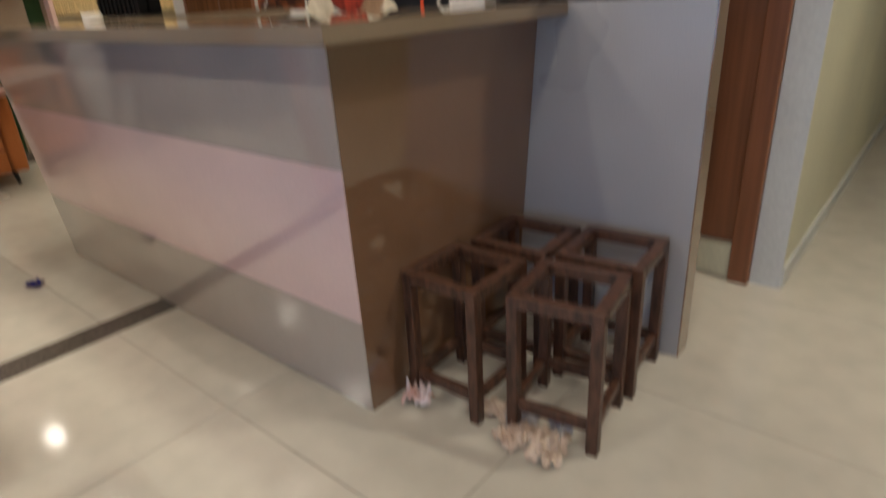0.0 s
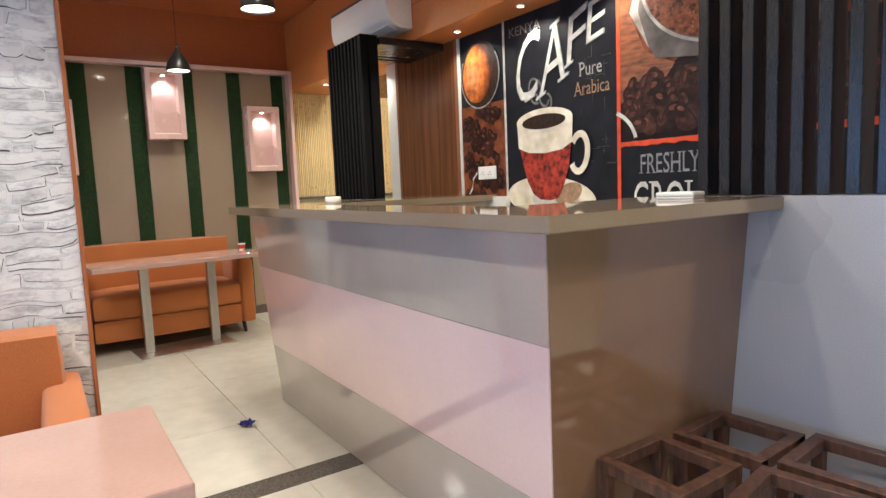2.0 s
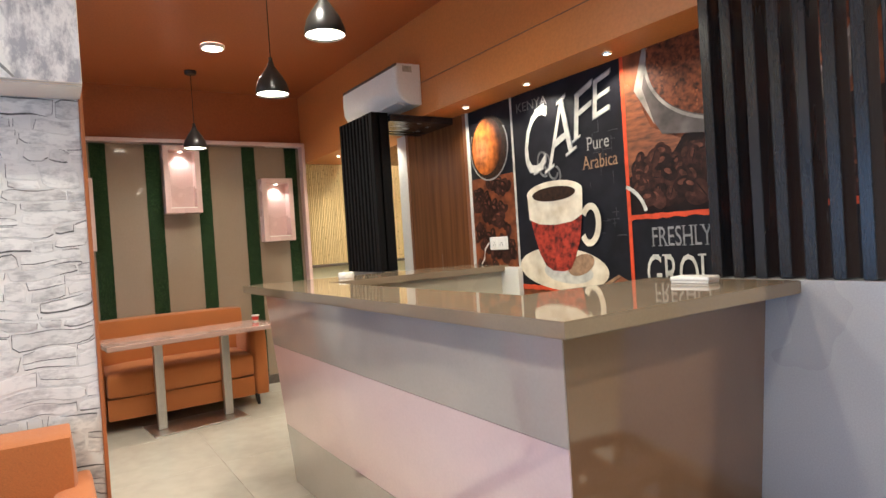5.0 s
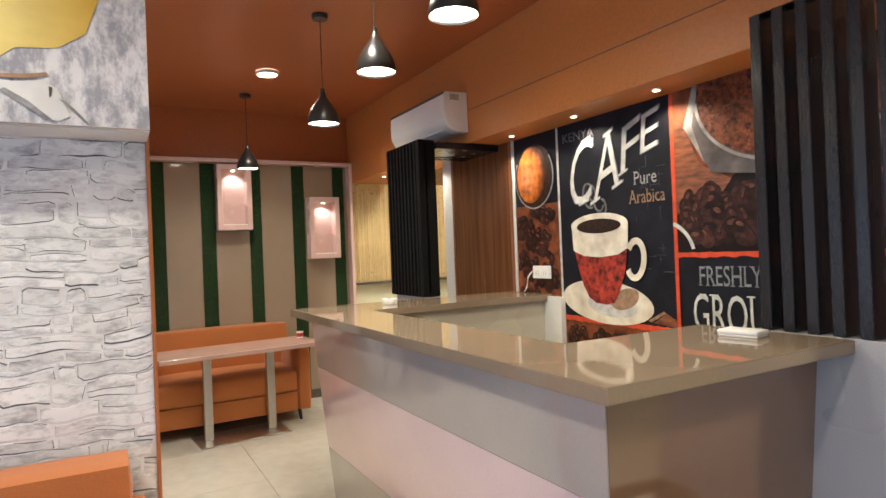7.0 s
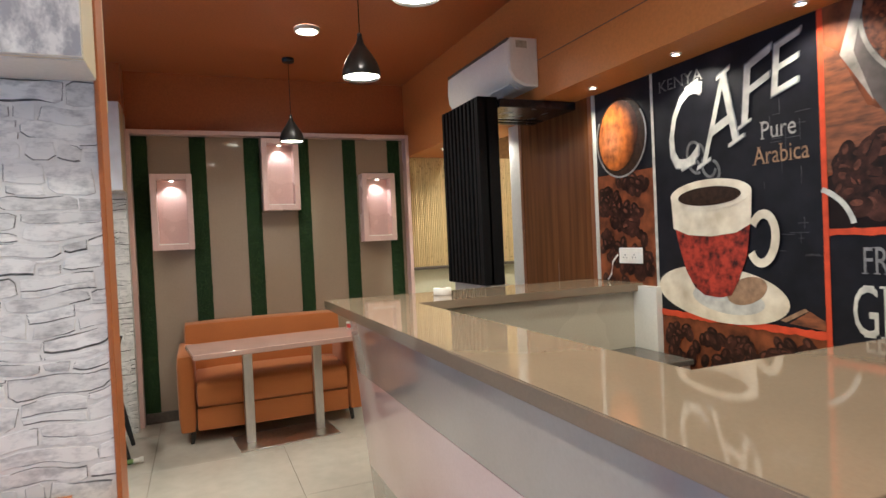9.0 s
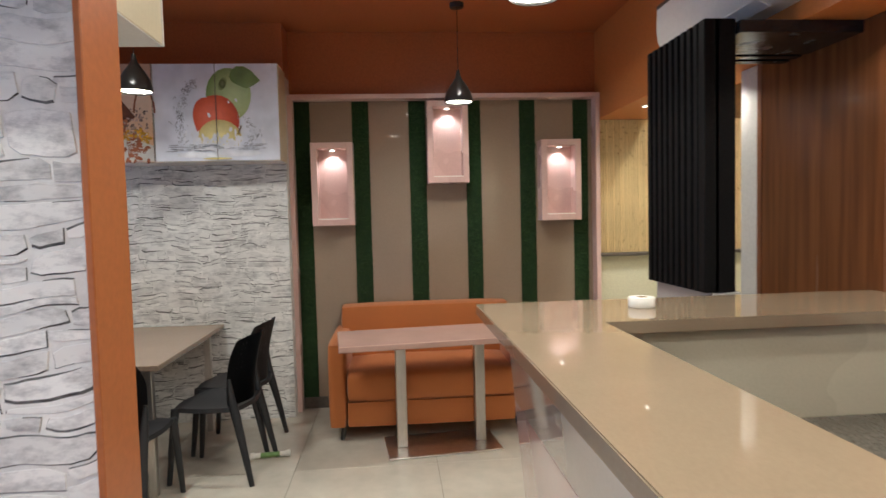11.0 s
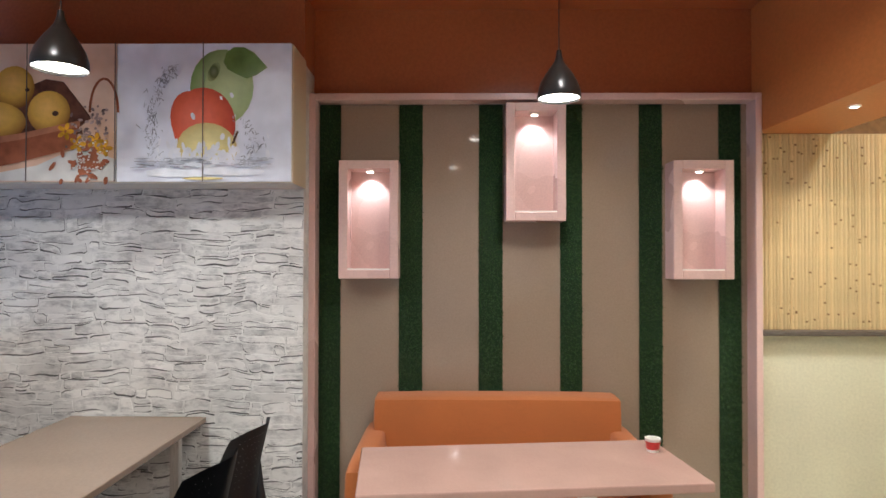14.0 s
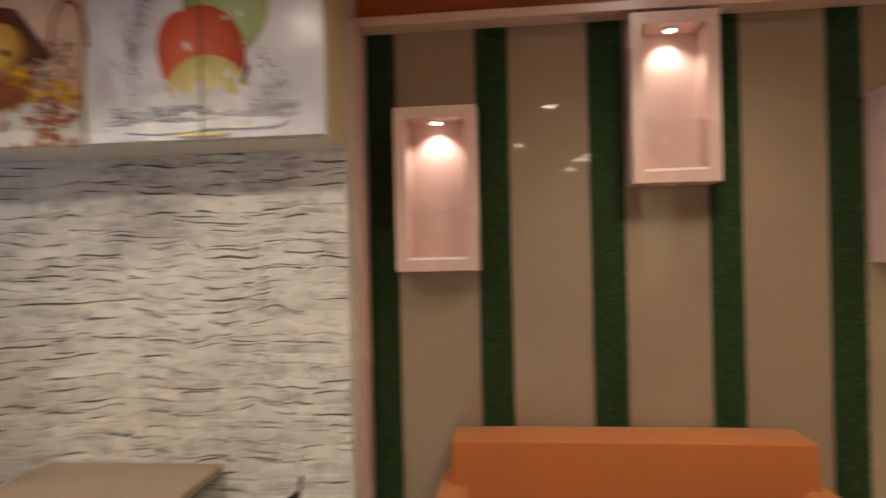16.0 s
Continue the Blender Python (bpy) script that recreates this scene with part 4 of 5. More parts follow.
def apple_print(parent, x, w):
    """Stacked apples with splashing water over a pale ground, x to x + w."""
    part("print_ground", film([(x + 0.003, 0.003), (x + w - 0.003, 0.003), (x + w - 0.003, 0.676), (x + 0.003, 0.676)], 1), SKYINK, parent)
    g = lambda u, v: (x + u * w, v * 0.68)
    rr = random.Random(6)
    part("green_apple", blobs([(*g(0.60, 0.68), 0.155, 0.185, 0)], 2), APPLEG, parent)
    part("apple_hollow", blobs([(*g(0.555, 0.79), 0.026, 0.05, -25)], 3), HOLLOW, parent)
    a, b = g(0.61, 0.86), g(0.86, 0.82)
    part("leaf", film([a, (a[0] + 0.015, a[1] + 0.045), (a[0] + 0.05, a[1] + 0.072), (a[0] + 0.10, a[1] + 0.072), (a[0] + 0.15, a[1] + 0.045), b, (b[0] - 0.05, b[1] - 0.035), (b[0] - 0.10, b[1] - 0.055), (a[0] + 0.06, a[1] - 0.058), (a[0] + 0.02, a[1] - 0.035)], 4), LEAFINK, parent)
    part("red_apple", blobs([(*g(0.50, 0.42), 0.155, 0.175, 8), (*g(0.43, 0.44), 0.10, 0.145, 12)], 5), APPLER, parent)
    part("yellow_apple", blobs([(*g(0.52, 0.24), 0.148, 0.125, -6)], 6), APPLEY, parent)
    part("stem", film([g(0.66, 0.27), g(0.675, 0.275), g(0.70, 0.36), g(0.69, 0.365)], 7), DARKST, parent)
    veil = [(*g(0.5, 0.10), 0.21, 0.035, 0), (*g(0.42, 0.08), 0.22, 0.03, 3), (*g(0.62, 0.09), 0.20, 0.03, -3)]
    for _ in range(150):
        u = rr.gauss(0.51, 0.12)
        veil.append((*g(u, 0.12 + abs(rr.gauss(0, 0.07))), rr.uniform(0.004, 0.013), rr.uniform(0.008, 0.03), rr.uniform(-25, 25)))
    tagged(part("water_mist", blobs(veil, 7, 9), MIST, parent), kind="stuff")
    for u, v, a_, b_ in ((0.44, 0.47, 0.010, 0.018), (0.66, 0.62, 0.009, 0.014), (0.60, 0.60, 0.006, 0.010)):
        part("fruit_shine", blobs([(*g(u, v), a_, b_, 20)], 6.5), MIST, parent)
    part("reflected_apple", blobs([(*g(0.5, 0.025), 0.10, 0.007, 0)], 8), APPLEY, parent)
    drops = []
    for _ in range(330):
        s = rr.choice((-1, -1, 1))
        t = rr.random()
        u = 0.5 + s * (0.25 + 0.07 * math.sin(t * 3.0) - 0.10 * t * t + rr.gauss(0, 0.022))
        v = 0.12 + t * 0.72 * (1 if s < 0 else 0.5)
        q = g(u, v)
        if x + 0.02 < q[0] < x + w - 0.02:
            k = rr.uniform(0.003, 0.009)
            drops.append((*q, k * rr.uniform(0.6, 2.4), k * 0.38, rr.gauss(80, 40)))
    for _ in range(60):
        q = g(rr.uniform(0.12, 0.9), rr.uniform(0.10, 0.17))
        drops.append((*q, rr.uniform(0.015, 0.05), 0.004, rr.uniform(-6, 6)))
    tagged(part("splash_print", blobs(drops, 9, 7), DROP, parent), kind="stuff")


def basket_print(parent, x, w):
    """Yellow quinces and flowers in a basket on a peach ground."""
    part("print_ground", film([(x + 0.003, 0.003), (x + w - 0.003, 0.003), (x + w - 0.003, 0.676), (x + 0.003, 0.676)], 1), PEACHINK, parent)
    g = lambda u, v: (x + u * w, v * 0.68)
    rr = random.Random(12)
    part("pale_cloth", film([g(0.0, 0.01), g(1, 0.01), g(1, 0.16), g(0.8, 0.26), g(0.55, 0.12), g(0.3, 0.06), g(0.12, 0.22), g(0.0, 0.3)], 2), PALE, parent)
    part("basket_handle", moved(ring(g(0.93, 0)[0], 0.34, 0.075, 0.17, 0.012, 0, 24, 0, 180), Matrix.Translation((0, -0.004, 0))), BASKET, parent)
    part("basket_back", film([g(0.03, 0.44), g(0.12, 0.52), g(0.30, 0.58), g(0.60, 0.74), g(0.70, 0.72), g(0.86, 0.46), g(0.80, 0.40), g(0.2, 0.28)], 3), BASKETIN, parent, "dark inside of the printed basket")
    tagged(part("dried_flower_print", blobs([(*g(rr.gauss(0.13, 0.055), rr.gauss(0.56, 0.085)), rr.uniform(0.005, 0.014), 0.008, rr.uniform(0, 180)) for _ in range(110)], 3.5, 7), DRIED, parent), kind="stuff")
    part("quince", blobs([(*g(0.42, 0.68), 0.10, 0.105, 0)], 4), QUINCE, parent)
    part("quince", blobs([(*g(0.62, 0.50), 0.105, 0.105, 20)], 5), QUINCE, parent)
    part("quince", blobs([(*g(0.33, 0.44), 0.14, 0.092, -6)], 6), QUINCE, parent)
    part("basket_front", film([g(0.02, 0.42), g(0.20, 0.26), g(0.80, 0.41), g(0.76, 0.24), g(0.45, 0.14), g(0.16, 0.06), g(0.10, 0.12)], 7), BASKET, parent)
    part("basket_rim", film([g(0.02, 0.46), g(0.19, 0.30), g(0.45, 0.345), g(0.80, 0.44), g(0.80, 0.40), g(0.45, 0.30), g(0.19, 0.25), g(0.02, 0.41)], 7.4), RIMWOOD, parent)
    for u, v, s in ((0.66, 0.49, 0.016), (0.5, 0.66, 0.011)):
        part("stalk_end", blobs([(*g(u, v), s, s * 0.8, 0)], 8), DARKST, parent)
    tagged(part("red_flower_print", blobs([(*g(u + rr.uniform(-0.02, 0.02), v + rr.uniform(-0.03, 0.03)), 0.018, 0.016, 0) for u, v in ((0.17, 0.68), (0.29, 0.72)) for _ in range(4)], 8, 8), APPLER, parent), kind="stuff")
    tagged(part("posy_leaf_print", blobs([(*g(min(0.95, rr.gauss(0.85, 0.07)), rr.gauss(0.15, 0.07)), rr.uniform(0.012, 0.03), 0.010, rr.uniform(0, 180)) for _ in range(60)], 9, 7), BASKET, parent), kind="stuff")
    tagged(part("dried_posy_print", blobs([(*g(min(0.95, rr.gauss(0.86, 0.06)), rr.gauss(0.36, 0.09)), rr.uniform(0.005, 0.014), 0.007, rr.uniform(0, 180)) for _ in range(70)], 9.5, 7), DRIED, parent), kind="stuff")
    petals = [(*g(u + 0.028 * math.cos(a), v + 0.036 * math.sin(a)), 0.020, 0.011, math.degrees(a)) for u, v in ((0.72, 0.36), (0.79, 0.27), (0.89, 0.29), (0.94, 0.24)) for a in [k * math.tau / 5 for k in range(5)]]
    tagged(part("yellow_flower_print", blobs(petals, 10, 9), FLOWER, parent), kind="stuff")
    tagged(part("white_flower_print", blobs([(*g(min(0.96, rr.gauss(0.85, 0.07)), rr.gauss(0.15, 0.06)), 0.006, 0.005, 0) for _ in range(45)], 10.5, 6), PALE, parent), kind="stuff")


# back booth: four printed doors and a plain end door
cab, doors = cabinet("wall_cabinet", "white wall cabinet with printed fruit doors over the stone wall", -2.10, -0.156, -5.935, 0.278, (0.222, 0.432, 0.432, 0.429, 0.429))
apple_print(cab, 0.222 + 0.864, 0.858)
basket_print(cab, 0.222, 0.864)
for x in (0.222 + 0.432, 0.222 + 0.864, 0.222 + 0.864 + 0.429):
    part("door_gap", box(x - 0.002, x + 0.002, -0.0185, -0.0165, 0.002, 0.677), DARKTRIM, cab, "dark gap between doors")

# booth beyond the slats
cab2, doors = cabinet("wall_cabinet", "white wall cabinet with a printed red fruit beyond the slats", -4.0, -2.12, -5.935, 0.278, (0.47, 0.47, 0.47, 0.47))
part("print_ground", film([(0.94, 0.003), (1.877, 0.003), (1.877, 0.676), (0.94, 0.676)], 1), PALE, cab2)
part("red_fruit", blobs([(1.33, 0.36, 0.19, 0.25, 10)], 2), APPLER, cab2)
part("fruit_shine", blobs([(1.38, 0.43, 0.06, 0.10, 10)], 3), PALE, cab2)
part("door_gap", box(1.408, 1.412, -0.008, -0.006, 0.002, 0.677), DARKTRIM, cab2)

# near booth: lemon over ice
cab3, doors = cabinet("wall_cabinet", "white wall cabinet with a printed lemon and ice", -1.95, 0.112, -2.415, 0.218, (0.515, 0.516, 0.516, 0.515))
CRUSHED = mat("print_crushed_ice", (0.70, 0.69, 0.68), 0.2, scale=9, vary=0.05, tint=(0.36, 0.36, 0.39), big=4, bigvary=0.10, detail=9, grit=0.72, span=(0.42, 0.56), stretch=(1.6, 1, 0.8))
part("print_ground", film([(0.003, 0.003), (2.059, 0.003), (2.059, 0.676), (0.003, 0.676)], 1), CRUSHED, cab3)
part("pale_ground", film([(0.003, 0.003), (1.545, 0.003), (1.56, 0.10), (1.50, 0.19), (1.2, 0.24), (0.9, 0.34), (0.6, 0.676), (0.003, 0.676)], 2), PALE, cab3)
part("lemon", film([(1.0, 0.33), (1.2, 0.23), (1.48, 0.17), (1.60, 0.155), (1.635, 0.19), (1.69, 0.235), (1.80, 0.245), (1.88, 0.30), (1.95, 0.5), (1.9, 0.66), (1.1, 0.67)], 3), LEMON, cab3)
part("glass_base", film([(1.615, 0.135), (1.68, 0.128), (1.755, 0.138), (1.80, 0.115), (1.83, 0.03), (1.80, 0.012), (1.76, 0.018), (1.69, 0.07), (1.64, 0.10)], 4), PALE, cab3, "printed white glass foot")
part("glass_rim", film([(1.60, 0.143), (1.66, 0.137), (1.72, 0.139), (1.775, 0.156), (1.77, 0.164), (1.71, 0.153), (1.65, 0.150), (1.60, 0.152)], 5), TANINK, cab3, "printed amber glass rim")
part("glass_shadow", film([(1.645, 0.098), (1.70, 0.062), (1.765, 0.012), (1.785, 0.012), (1.72, 0.07), (1.66, 0.106)], 5), GREYINK, cab3)
part("stalk", film([(1.590, 0.135), (1.604, 0.132), (1.606, 0.150), (1.594, 0.152)], 6), DARKST, cab3)
part("ice_crack", film([(1.80, 0.085), (1.825, 0.072), (1.865, 0.03), (1.885, 0.005), (1.878, 0.003), (1.852, 0.03), (1.82, 0.065)], 5), GREYINK, cab3)
part("ice_crack", film([(1.775, 0.12), (1.785, 0.118), (1.782, 0.09), (1.776, 0.085)], 5), DARKTRIM, cab3)
for x in (0.515, 1.031, 1.547):
    part("door_gap", box(x - 0.002, x + 0.002, -0.012, -0.0095, 0.002, 0.677), DARKTRIM, cab3, "dark gap between doors")
# the same partition carries a cabinet on its other side
cab4, doors = cabinet("wall_cabinet", "cream wall cabinet on the back of the partition", -1.9, 0.085, -3.10, 0.336, (0.66, 0.66, 0.665), -1)


# ---- seating and tables ----
def sofa(name, label, x, y, turn, width, depth=0.84):
    """A two-seat sofa; local x along its width, local -y its front."""
    s = thing(name, label, "sofa", x, y, 0, turn)
    w, d = width / 2, depth
    a = 0.125
    part("base", cushion(-w + a, w - a, -d + 0.03, -0.02, 0.10, 0.28, 0.02, 0.0), ORANGE, s, smooth=60)
    part("seat_cushion", cushion(-w + a + 0.002, w - a - 0.002, -d, -0.16, 0.275, 0.48, 0.04, 0.014), ORANGE, s, smooth=60)
    back = cushion(-w + 0.055, w - 0.055, -0.23, -0.01, 0.30, 0.85, 0.022, 0.006)
    part("backrest", back, ORANGE, s, smooth=60)
    for k in (-1, 1):
        x0, x1 = sorted((k * w, k * (w - a)))
        part("arm", cushion(x0, x1, -d + 0.02, -0.012, 0.10, 0.68, 0.03, 0.006), ORANGE, s, smooth=60)
        for yy in (-d + 0.11, -0.1):
            part("leg", tube([(k * (w - 0.1), yy, 0.11), (k * (w - 0.085), yy, 0.0)], [0.022, 0.014], 10), DARKMETAL, s, "short black leg", 60)
    part("seam", tube([(-w + a + 0.01, -d - 0.0015, 0.279), (w - a - 0.01, -d - 0.0015, 0.279)], 0.003, 6), ORANGE, s)
    return s


sofa("sofa", "orange fabric two-seat sofa against the striped panel", -6.415, 0.86, 90, 1.41)
sofa("sofa", "orange fabric sofa against the stone partition", -2.60, -0.67, 90, 1.48, 0.72)


def pedestal_table(label, x, y, length, width, mat_top, over):
    """A table on two flat steel uprights and a floor plate; local y along its length."""
    t = thing("pedestal_table", label, "table", x, y, 0, over)
    part("tabletop", box(-width / 2, width / 2, -length / 2, length / 2, 0.714, 0.752, 0.006, 2), mat_top, t, "glossy pink laminate tabletop")
    part("floor_plate", box(-0.2, 0.2, -0.37, 0.37, 0.002, 0.012, 0.002), CHROME, t, "polished steel floor plate")
    for k in (-0.265, 0.265):
        part("upright", box(-0.028, 0.028, k - 0.034, k + 0.034, 0.012, 0.708, 0.006, 2), STEEL, t, "brushed steel upright")
        part("mounting_plate", box(-0.12, 0.12, k - 0.06, k + 0.06, 0.708, 0.7135), STEEL, t)
    return t


pedestal_table("pink table on two steel uprights before the orange sofa", -5.495, 0.912, 1.33, 0.54, PINKTABLE, 6)
pedestal_table("pink table on two steel uprights in the near booth", -1.52, -0.47, 1.30, 0.5, PINKTABLE, 0)

dining = thing("dining_table", "grey wood-look dining table on steel legs beside the stone wall", "table", -5.55, -1.03, 0)
part("tabletop", box(-0.645, 0.645, -0.36, 0.36, 0.718, 0.75, 0.004), GREYTABLE, dining)
for sx in (-0.45, 0.6):
    for sy in (-0.29, 0.29):
        part("leg", box(sx - 0.022, sx + 0.022, sy - 0.022, sy + 0.022, 0, 0.716, 0.003), STEEL, dining, "brushed steel leg")
    part("end_rail", box(sx - 0.012, sx + 0.012, -0.268, 0.268, 0.68, 0.716, 0.002), STEEL, dining)
for sy in (-0.29, 0.29):
    part("side_rail", box(-0.428, 0.578, sy - 0.012, sy + 0.012, 0.68, 0.716, 0.002), STEEL, dining)


def cafe_chair():
    """A moulded plastic chair; faces local -y."""
    c = thing("cafe_chair", "black moulded plastic chair at the dining table", "chair", 0, 0, 0, group="black chairs round the dining table")
    bm = bmesh.new()
    grid = [[None] * 13 for _ in range(13)]
    for i in range(13):
        for j in range(13):
            u, v = i / 6 - 1, j / 6 - 1
            k = 1 - 0.16 * max(0, abs(u) + abs(v) - 1.15) ** 1.0
            grid[i][j] = bm.verts.new((u * 0.215 * k, v * 0.225 * k - 0.025, 0.452 - 0.022 * (1 - u * u) * (1 - v * v) - (0.02 * max(0, -v - 0.7) / 0.3)))
    for i in range(12):
        for j in range(12):
            bm.faces.new((grid[i][j], grid[i + 1][j], grid[i + 1][j + 1], grid[i][j + 1]))
    bmesh.ops.recalc_face_normals(bm, faces=bm.faces[:])
    bmesh.ops.solidify(bm, geom=bm.faces[:], thickness=0.026)
    part("seat", bm, PLASTIC, c, smooth=50)
    bm = bmesh.new()
    n, mrows = 17, 14
    g = [[None] * (mrows + 1) for _ in range(n + 1)]
    for i in range(n + 1):
        for j in range(mrows + 1):
            u, t = i / n * 2 - 1, j / mrows
            half = 0.222 * (1 - 0.26 * max(0, t - 0.70) ** 1.6 / 0.22) * (1 - 0.16 * (1 - t) ** 2)
            top = 0.405 * t * (1 - 0.14 * max(0, abs(u) - 0.35) ** 2 * t)
            g[i][j] = bm.verts.new((u * half, 0.112 + 0.07 * t * t + 0.075 * (1 - u * u), 0.455 + top))
    for i in range(n):
        for j in range(mrows):
            q = [g[i][j], g[i + 1][j], g[i + 1][j + 1], g[i][j + 1]]
            if not (5 <= j <= 12 and 2 <= i <= n - 3):
                bm.faces.new(q)
                continue
            mid = sum((v.co for v in q), Vector()) / 4
            s = [bm.verts.new(mid + (v.co - mid) * 0.10) for v in q]
            for k in range(4):
                bm.faces.new((q[k], q[(k + 1) % 4], s[(k + 1) % 4], s[k]))
    bmesh.ops.solidify(bm, geom=bm.faces[:], thickness=0.012)
    part("backrest", bm, PLASTIC, c, "perforated rounded plastic backrest", 50)
    for k in (-1, 1):
        part("back_leg", tube([(k * 0.205, 0.135, 0.62), (k * 0.195, 0.142, 0.50), (k * 0.19, 0.155, 0.43), (k * 0.20, 0.19, 0.28), (k * 0.215, 0.25, 0.0)], [0.010, 0.022, 0.027, 0.023, 0.015], 10), PLASTIC, c, smooth=60)
        part("front_leg", tube([(k * 0.185, -0.20, 0.44), (k * 0.195, -0.225, 0.22), (k * 0.205, -0.245, 0.0)], [0.024, 0.019, 0.014], 10), PLASTIC, c, smooth=60)
    return c


chair = cafe_chair()
chair.matrix_basis = pose(-5.70, -0.45, 0, 0, 0, -6)
copy_thing(chair, pose(-5.26, -0.44, 0, 0, 0, -8))
copy_thing(chair, pose(-5.69, -1.655, 0, 0, 0, 165))
copy_thing(chair, pose(-5.13, -1.635, 0, 0, 0, 174))
copy_thing(chair, pose(-4.76, -0.82, 0, 0, 0, -94))


def stool():
    s = thing("wooden_stool", "dark brown wooden cube stool frame with a glass-topped seat", "stool", 0, 0, 0, group="dark wooden stools by the counter")
    h, w, t = 0.455, 0.138, 0.034
    for sx in (-1, 1):
        for sy in (-1, 1):
            x, y = sx * (w - t / 2), sy * (w - t / 2)
            part("leg", box(x - t / 2, x + t / 2, y - t / 2, y + t / 2, 0, h - 0.001, 0.002), STOOLWOOD, s)
    for k in (-1, 1):
        part("top_rail", box(-w, w, k * (w - t / 2) - t / 2 - 0.001, k * (w - t / 2) + t / 2 + 0.001, h - 0.036, h, 0.002), STOOLWOOD, s)
        part("top_rail", box(k * (w - t / 2) - t / 2 - 0.001, k * (w - t / 2) + t / 2 + 0.001, -w + t, w - t, h - 0.036, h, 0.002), STOOLWOOD, s)
        part("stretcher", box(-w + t, w - t, k * (w - t / 2) - 0.011, k * (w - t / 2) + 0.011, 0.075, 0.11, 0.002), STOOLWOOD, s)
        part("stretcher", box(k * (w - t / 2) - 0.011, k * (w - t / 2) + 0.011, -w + t, w - t, 0.075, 0.11, 0.002), STOOLWOOD, s)
    return s


st = stool()
st.matrix_basis = pose(-1.178, 1.405, 0, 0, 0, 0)
copy_thing(st, pose(-0.850, 1.468, 0, 0, 0, 9))
copy_thing(st, pose(-0.868, 1.782, 0, 0, 0, 5))
copy_thing(st, pose(-1.160, 1.728, 0, 0, 0, 3))

# ---- small things ----
foam = thing("foam_box", "flat white foam box on the quartz worktop", "box", -1.42, 1.81, 1.178, 8)
part("base", box(-0.066, 0.066, -0.04, 0.04, 0.0, 0.007, 0.003, 2), WHITEPL, foam)
part("lid", box(-0.068, 0.068, -0.042, 0.042, 0.0072, 0.023, 0.006, 3), WHITEPL, foam)
tape = thing("tape_roll", "white roll of adhesive tape lying on the worktop", "tape", -3.64, 1.515, 1.178)
part("tape", lathe([(0.019, 0.001), (0.046, 0.001), (0.048, 0.004), (0.048, 0.033), (0.046, 0.036), (0.019, 0.036), (0.019, 0.001)], 32), WHITEPL, tape, smooth=40)
part("core", lathe([(0.017, 0.0005), (0.0188, 0.0005), (0.0188, 0.0365), (0.017, 0.0365), (0.017, 0.0005)], 32), mat("cardboard", (0.45, 0.33, 0.2), 0.8), tape, "cardboard core", 40)
cup = thing("paper_cup", "small red and white paper cup on the pink table", "cup", -5.66, 1.49, 0.752)
part("body", lathe([(0.0, 0.001), (0.024, 0.001), (0.032, 0.056), (0.0335, 0.058), (0.030, 0.056), (0.022, 0.006), (0.0, 0.006)], 24), WHITEPL, cup, smooth=40)
part("printed_band", lathe([(0.0262, 0.012), (0.0312, 0.046)], 24), mat("red_cup_print", (0.55, 0.04, 0.03), 0.4), cup, "red printed band", 40)
wrap = bmesh.new()
bmesh.ops.create_grid(wrap, x_segments=6, y_segments=5, size=0.5)
for v in wrap.verts:
    v.co = Vector((v.co.x * 0.085, v.co.y * 0.055, 0.006 + abs(noise.noise(v.co * 3.1)) * 0.05))
bmesh.ops.solidify(wrap, geom=wrap.faces[:], thickness=0.0012)
solid("snack_wrapper", wrap, mat("blue_foil", (0.03, 0.03, 0.22), 0.25, metal=0.4), "crumpled dark blue foil wrapper on the floor", "litter", at=pose(-3.40, 0.83, 0.002, 0, 0, 40))


def crumple(seed, sx, sy, h):
    """A thin sheet crushed into sharp, uneven folds."""
    bm = bmesh.new()
    bmesh.ops.create_grid(bm, x_segments=22, y_segments=18, size=1.0)
    r_ = random.Random(seed)
    dirs = [(Vector((math.cos(a), math.sin(a), 0)), r_.uniform(3, 9), r_.uniform(0, 6)) for a in [r_.uniform(0, 3.2) for _ in range(4)]]
    for v in bm.verts:
        q = v.co.copy()
        ridge = sum(abs(((q.dot(d) * f + o) % 2.0) - 1.0) for d, f, o in dirs) / 4
        edge_ = 1 + 0.35 * noise.noise(q * 2.3 + Vector((seed, 0, 0)))
        rim_ = max(0.0, 1 - q.length_squared * 0.5)
        v.co = Vector((q.x * sx * edge_ + 0.12 * sx * noise.noise(q * 6), q.y * sy * edge_ + 0.12 * sy * noise.noise(q * 6 + Vector((4, 0, 0))), 0.003 + h * ridge * (0.25 + 0.75 * rim_) * (1 + 0.6 * noise.noise(q * 1.7 + Vector((0, seed, 0))))))
    bmesh.ops.solidify(bm, geom=bm.faces[:], thickness=0.0008)
    return bm


